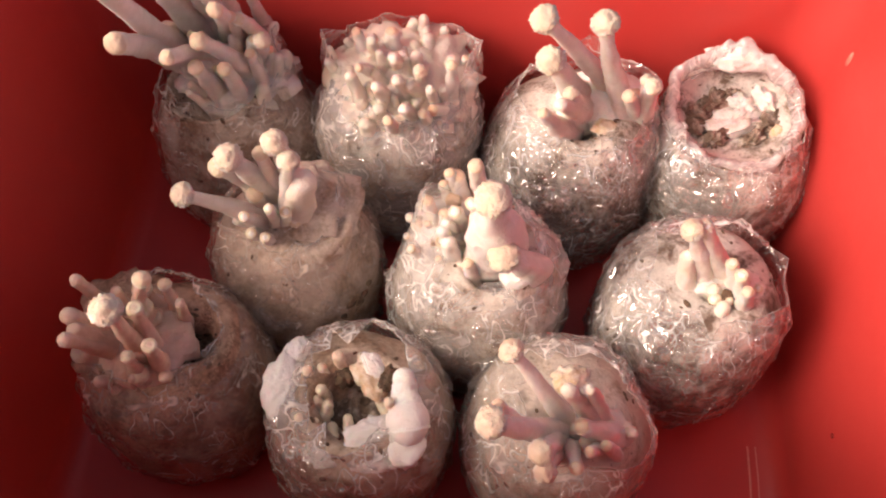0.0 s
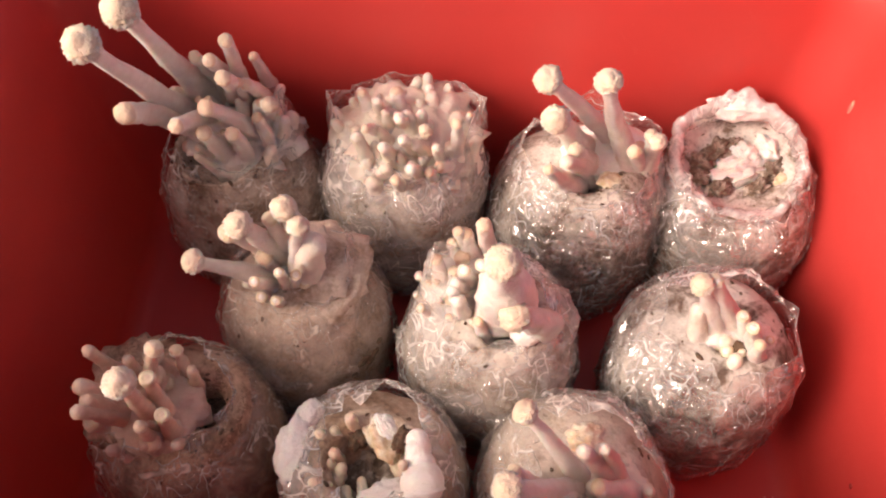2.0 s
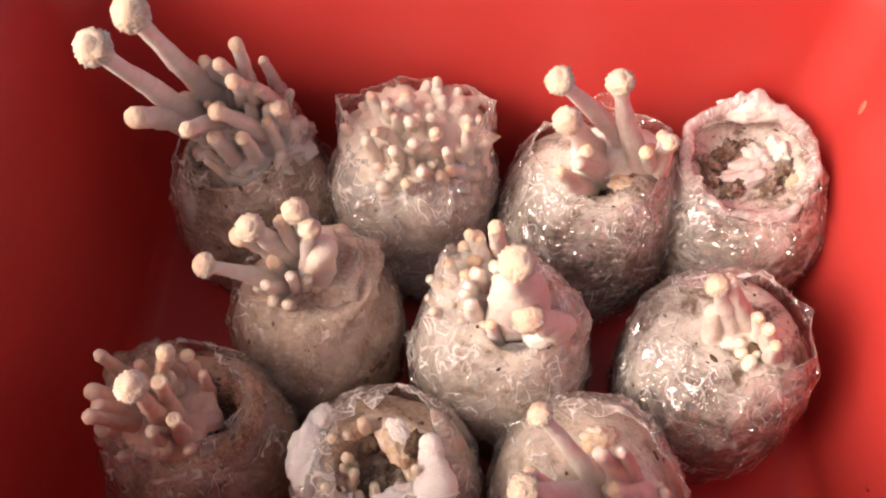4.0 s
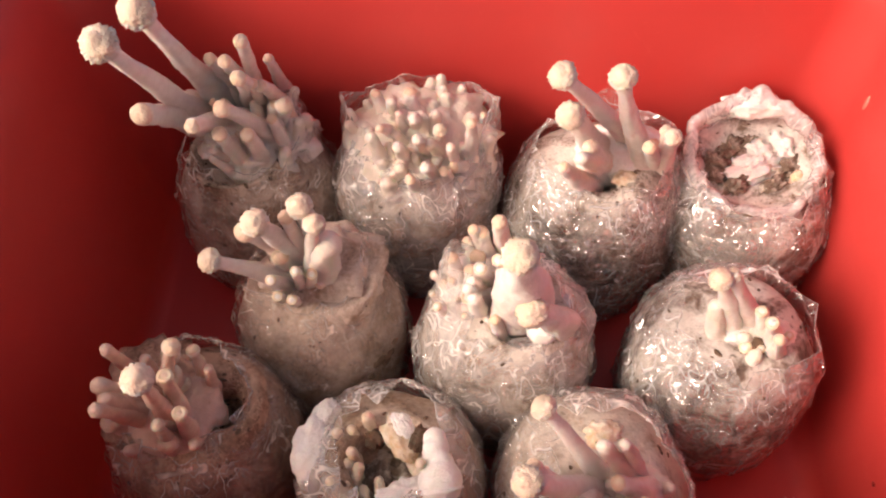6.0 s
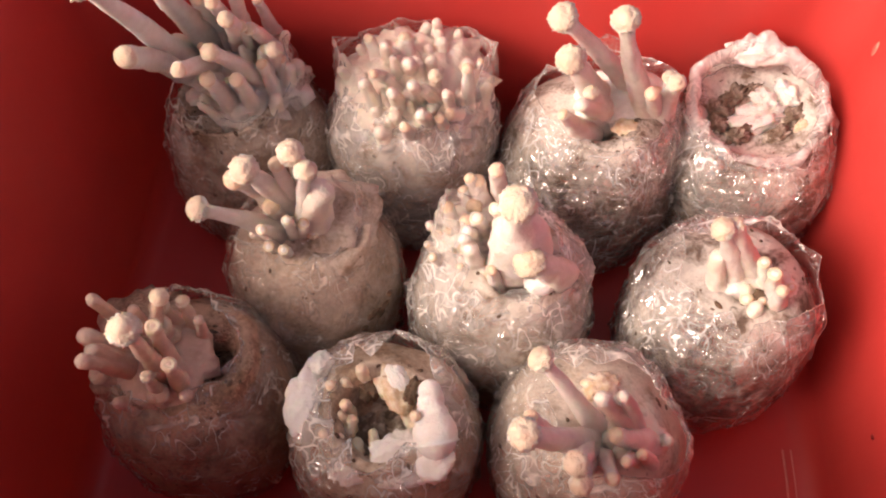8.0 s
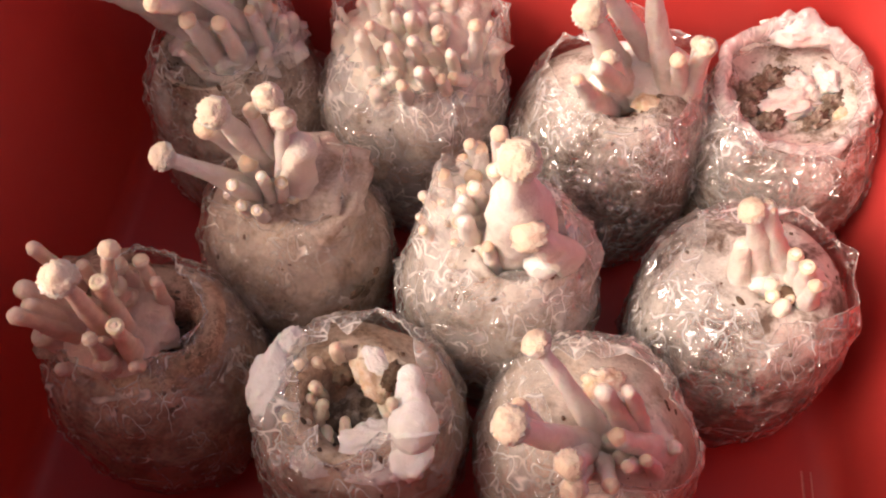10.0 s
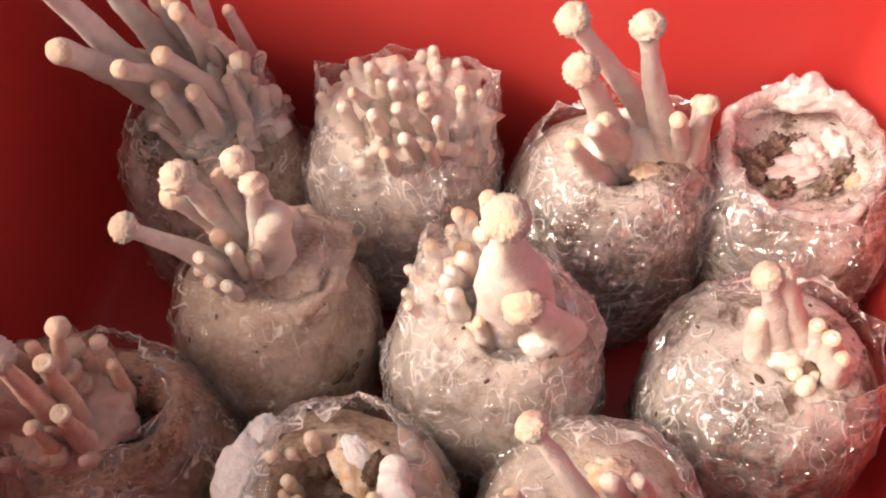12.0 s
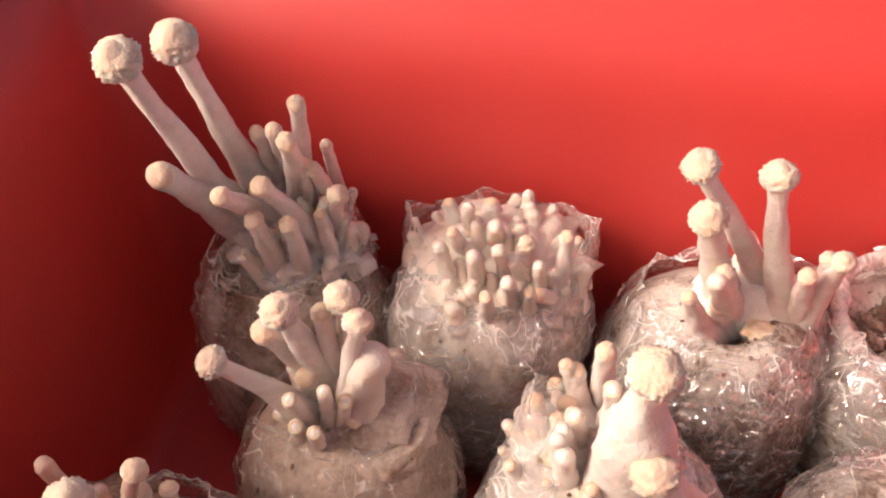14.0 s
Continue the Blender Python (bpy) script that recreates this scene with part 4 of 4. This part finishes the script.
for angle, z, w in ((-44, 0.078, 0.0042), (-34, 0.074, 0.0034), (-39, 0.070, 0.0028), (-28, 0.080, 0.0020), (-52, 0.069, 0.0018)):
    lump(bag_5, "clod_and_pit", (-0.091 + 0.0545 * math.cos(radians(angle)), 0.284 + 0.0545 * math.sin(radians(angle)), z), (0.0012, w, w * 0.55), CHIP, "", (0, 0, angle), 0.8, 2.6)
lump(bag_6, "cluster_base", (0.006, 0.277, 0.114), (0.021, 0.022, 0.014), STEM, "fused white feet of the buds", rough=0.4, freq=3.5)
lump(bag_6, "mycelium_lump", (0.041, 0.243, 0.124), (0.009, 0.008, 0.010), WHITE, "smooth white swelling", rough=0.1)
lump(bag_7, "cluster_base", (0.149, 0.247, 0.113), (0.015, 0.013, 0.009), STEM, rough=0.4, freq=3)
lump(bag_7, "clod_and_pit", (0.155, 0.233, 0.1165), (0.0065, 0.0070, 0.0035), CHIP, "", (0, 0, 30), 0.7, 3.0)
lump(bag_7, "cluster_base", (0.168, 0.240, 0.114), (0.010, 0.011, 0.009), STEM, rough=0.4, freq=3)
lump(bag_8, "cluster_base", (-0.168, 0.214, 0.112), (0.027, 0.030, 0.010), SUB[8], "grown-over top of the block, browned for red bounce", (0, 8, 0), 0.5, 3.5)
lump(bag_8, "cluster_base", (-0.158, 0.203, 0.113), (0.027, 0.022, 0.014), BOUNCE_FLESH, "fused feet of the cluster, tinted pink for red bounce", rough=0.35, freq=3)
lump(bag_9, "mycelium_lump", (-0.083, 0.186, 0.103), (0.010, 0.018, 0.010), WHITE, "bulging white mycelium", (0, 20, -12), 0.5, 1.6)
lump(bag_9, "mycelium_lump", (-0.077, 0.203, 0.107), (0.006, 0.009, 0.005), WHITE, "", (0, 10, -35), 0.6, 1.8)
grow(bag_9, (-0.018, 0.185, 0.117), (-0.0155, 0.165, 0.114), 0.0105, 0.0062, 0.006, "pear")
lump(bag_9, "mycelium_lump", (-0.0155, 0.164, 0.113), (0.0112, 0.0125, 0.0115), WHITE, rough=0.06)
lump(bag_9, "mycelium_lump", (-0.0170, 0.153, 0.107), (0.010, 0.011, 0.006), WHITE, rough=0.4, freq=2.2)
lump(bag_9, "mycelium_lump", (-0.030, 0.146, 0.103), (0.015, 0.006, 0.005), WHITE, "", (0, 0, 12), 0.4, 2.2)
lump(bag_9, "mycelium_lump", (-0.036, 0.190, 0.106), (0.008, 0.012, 0.005), ORANGE, "crumpled cream and orange growth", (10, 0, 30), 0.7, 2.6)
lump(bag_9, "mycelium_lump", (-0.034, 0.194, 0.110), (0.005, 0.009, 0.003), WHITE, "", (20, 10, 40), 0.5, 2.2)
lump(bag_9, "mycelium_lump", (-0.035, 0.158, 0.106), (0.013, 0.009, 0.004), WHITE, "", (0, 10, 20), 0.7, 2.4)
lump(bag_9, "mycelium_lump", (-0.057, 0.149, 0.105), (0.011, 0.006, 0.004), WHITE, "", (0, 0, 5), 0.7, 2.4)
lump(bag_9, "clod_and_pit", (-0.046, 0.176, 0.083), (0.017, 0.015, 0.006), DARK, "", (0, 0, 20), 1.2, 4.0)
lump(bag_9, "clod_and_pit", (-0.026, 0.188, 0.1105), (0.006, 0.004, 0.004), CHIP, "", (0, 0, 60), 1.0, 3.0)
lump(bag_9, "clod_and_pit", (-0.050, 0.193, 0.103), (0.005, 0.006, 0.004), CHIP, "", (0, 0, 10), 1.0, 3.0)
lump(bag_10, "cluster_base", (0.081, 0.164, 0.112), (0.016, 0.011, 0.006), BUD, rough=0.4, freq=3)
lump(bag_10, "mycelium_lump", (0.068, 0.186, 0.114), (0.010, 0.008, 0.005), ORANGE, "wrinkled tan growth", (0, 0, 20), 0.5, 5.0)
lump(bag_4, "mycelium_lump", (0.188, 0.401, 0.119), (0.019, 0.008, 0.008), WHITE, "frothy white mycelium on the edge", (0, 0, -6), 0.5, 3)
lump(bag_4, "mycelium_lump", (0.186, 0.367, 0.0965), (0.017, 0.009, 0.006), WHITE, "", (0, 0, 25), 1.1, 3.4)
lump(bag_4, "mycelium_lump", (0.193, 0.378, 0.098), (0.009, 0.008, 0.006), WHITE, "", (0, 0, 70), 1.0, 3.0)
lump(bag_4, "mycelium_lump", (0.206, 0.381, 0.100), (0.006, 0.009, 0.007), WHITE, "", (0, 0, 20), 1.0, 3.0)
for x, y, w, k in ((0.175, 0.383, 0.012, 0.6), (0.162, 0.371, 0.011, 0.8), (0.208, 0.366, 0.011, 0.6), (0.171, 0.353, 0.010, 0.6), (0.186, 0.387, 0.008, 0.7), (0.196, 0.353, 0.010, 0.5), (0.160, 0.359, 0.007, 0.8)):
    lump(bag_4, "clod_and_pit", (x, y, 0.0972), (w * 0.8, w * k * 0.8, 0.005), DARK, "", (0, 0, 3000 * w), 1.3, 5.0)
lump(bag_4, "mycelium_lump", (0.211, 0.358, 0.099), (0.005, 0.004, 0.004), ORANGE, "", (0, 0, 50), 0.8, 2.8)


# ---------------------------------------------------------------- rolled edge of the open bag
def rolled_edge(bag, at, rx, ry, r, z_dip):
    bm = bmesh.new()
    n, m = 120, 14
    rings = []
    for i in range(n):
        a = 2 * math.pi * i / n
        k = 1 + 0.10 * noise.noise(Vector((math.cos(a) * 1.6, math.sin(a) * 1.6, 3))) + 0.03 * noise.noise(Vector((math.cos(a) * 7, math.sin(a) * 7, 8)))
        c = Vector((math.cos(a) * rx * k, math.sin(a) * ry * k, z_dip * math.sin(a) + 0.003 * noise.noise(Vector((math.cos(a) * 3, math.sin(a) * 3, 0)))))
        out = Vector((math.cos(a), math.sin(a), 0))
        fat = r * (1 + 0.35 * noise.noise(Vector((math.cos(a) * 3, math.sin(a) * 3, 5))) + 0.8 * math.exp(-((math.degrees(a) - 80) / 28) ** 2))
        ring = []
        for j in range(m):
            b = 2 * math.pi * j / m
            w = 1 + 0.4 * noise.noise(Vector((math.cos(a) * 9, math.sin(a) * 9, b * 1.5)))
            ring.append(c + out * math.cos(b) * fat * w * 0.8 + Vector((0, 0, math.sin(b) * fat * w * 1.3)))
        rings.append(ring)
    skin(bm, rings + [rings[0]])
    bmesh.ops.remove_doubles(bm, verts=bm.verts, dist=1e-6)
    ob = part("rolled_edge", bm, FILM_ROLL, bag, "rolled-back milky white plastic edge")
    ob.location = Vector(at) - Vector(bag.location)


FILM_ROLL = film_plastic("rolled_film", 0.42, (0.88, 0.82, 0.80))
rolled_edge(bag_4, (0.182, 0.366, 0.112), 0.040, 0.038, 0.0045, 0.008)
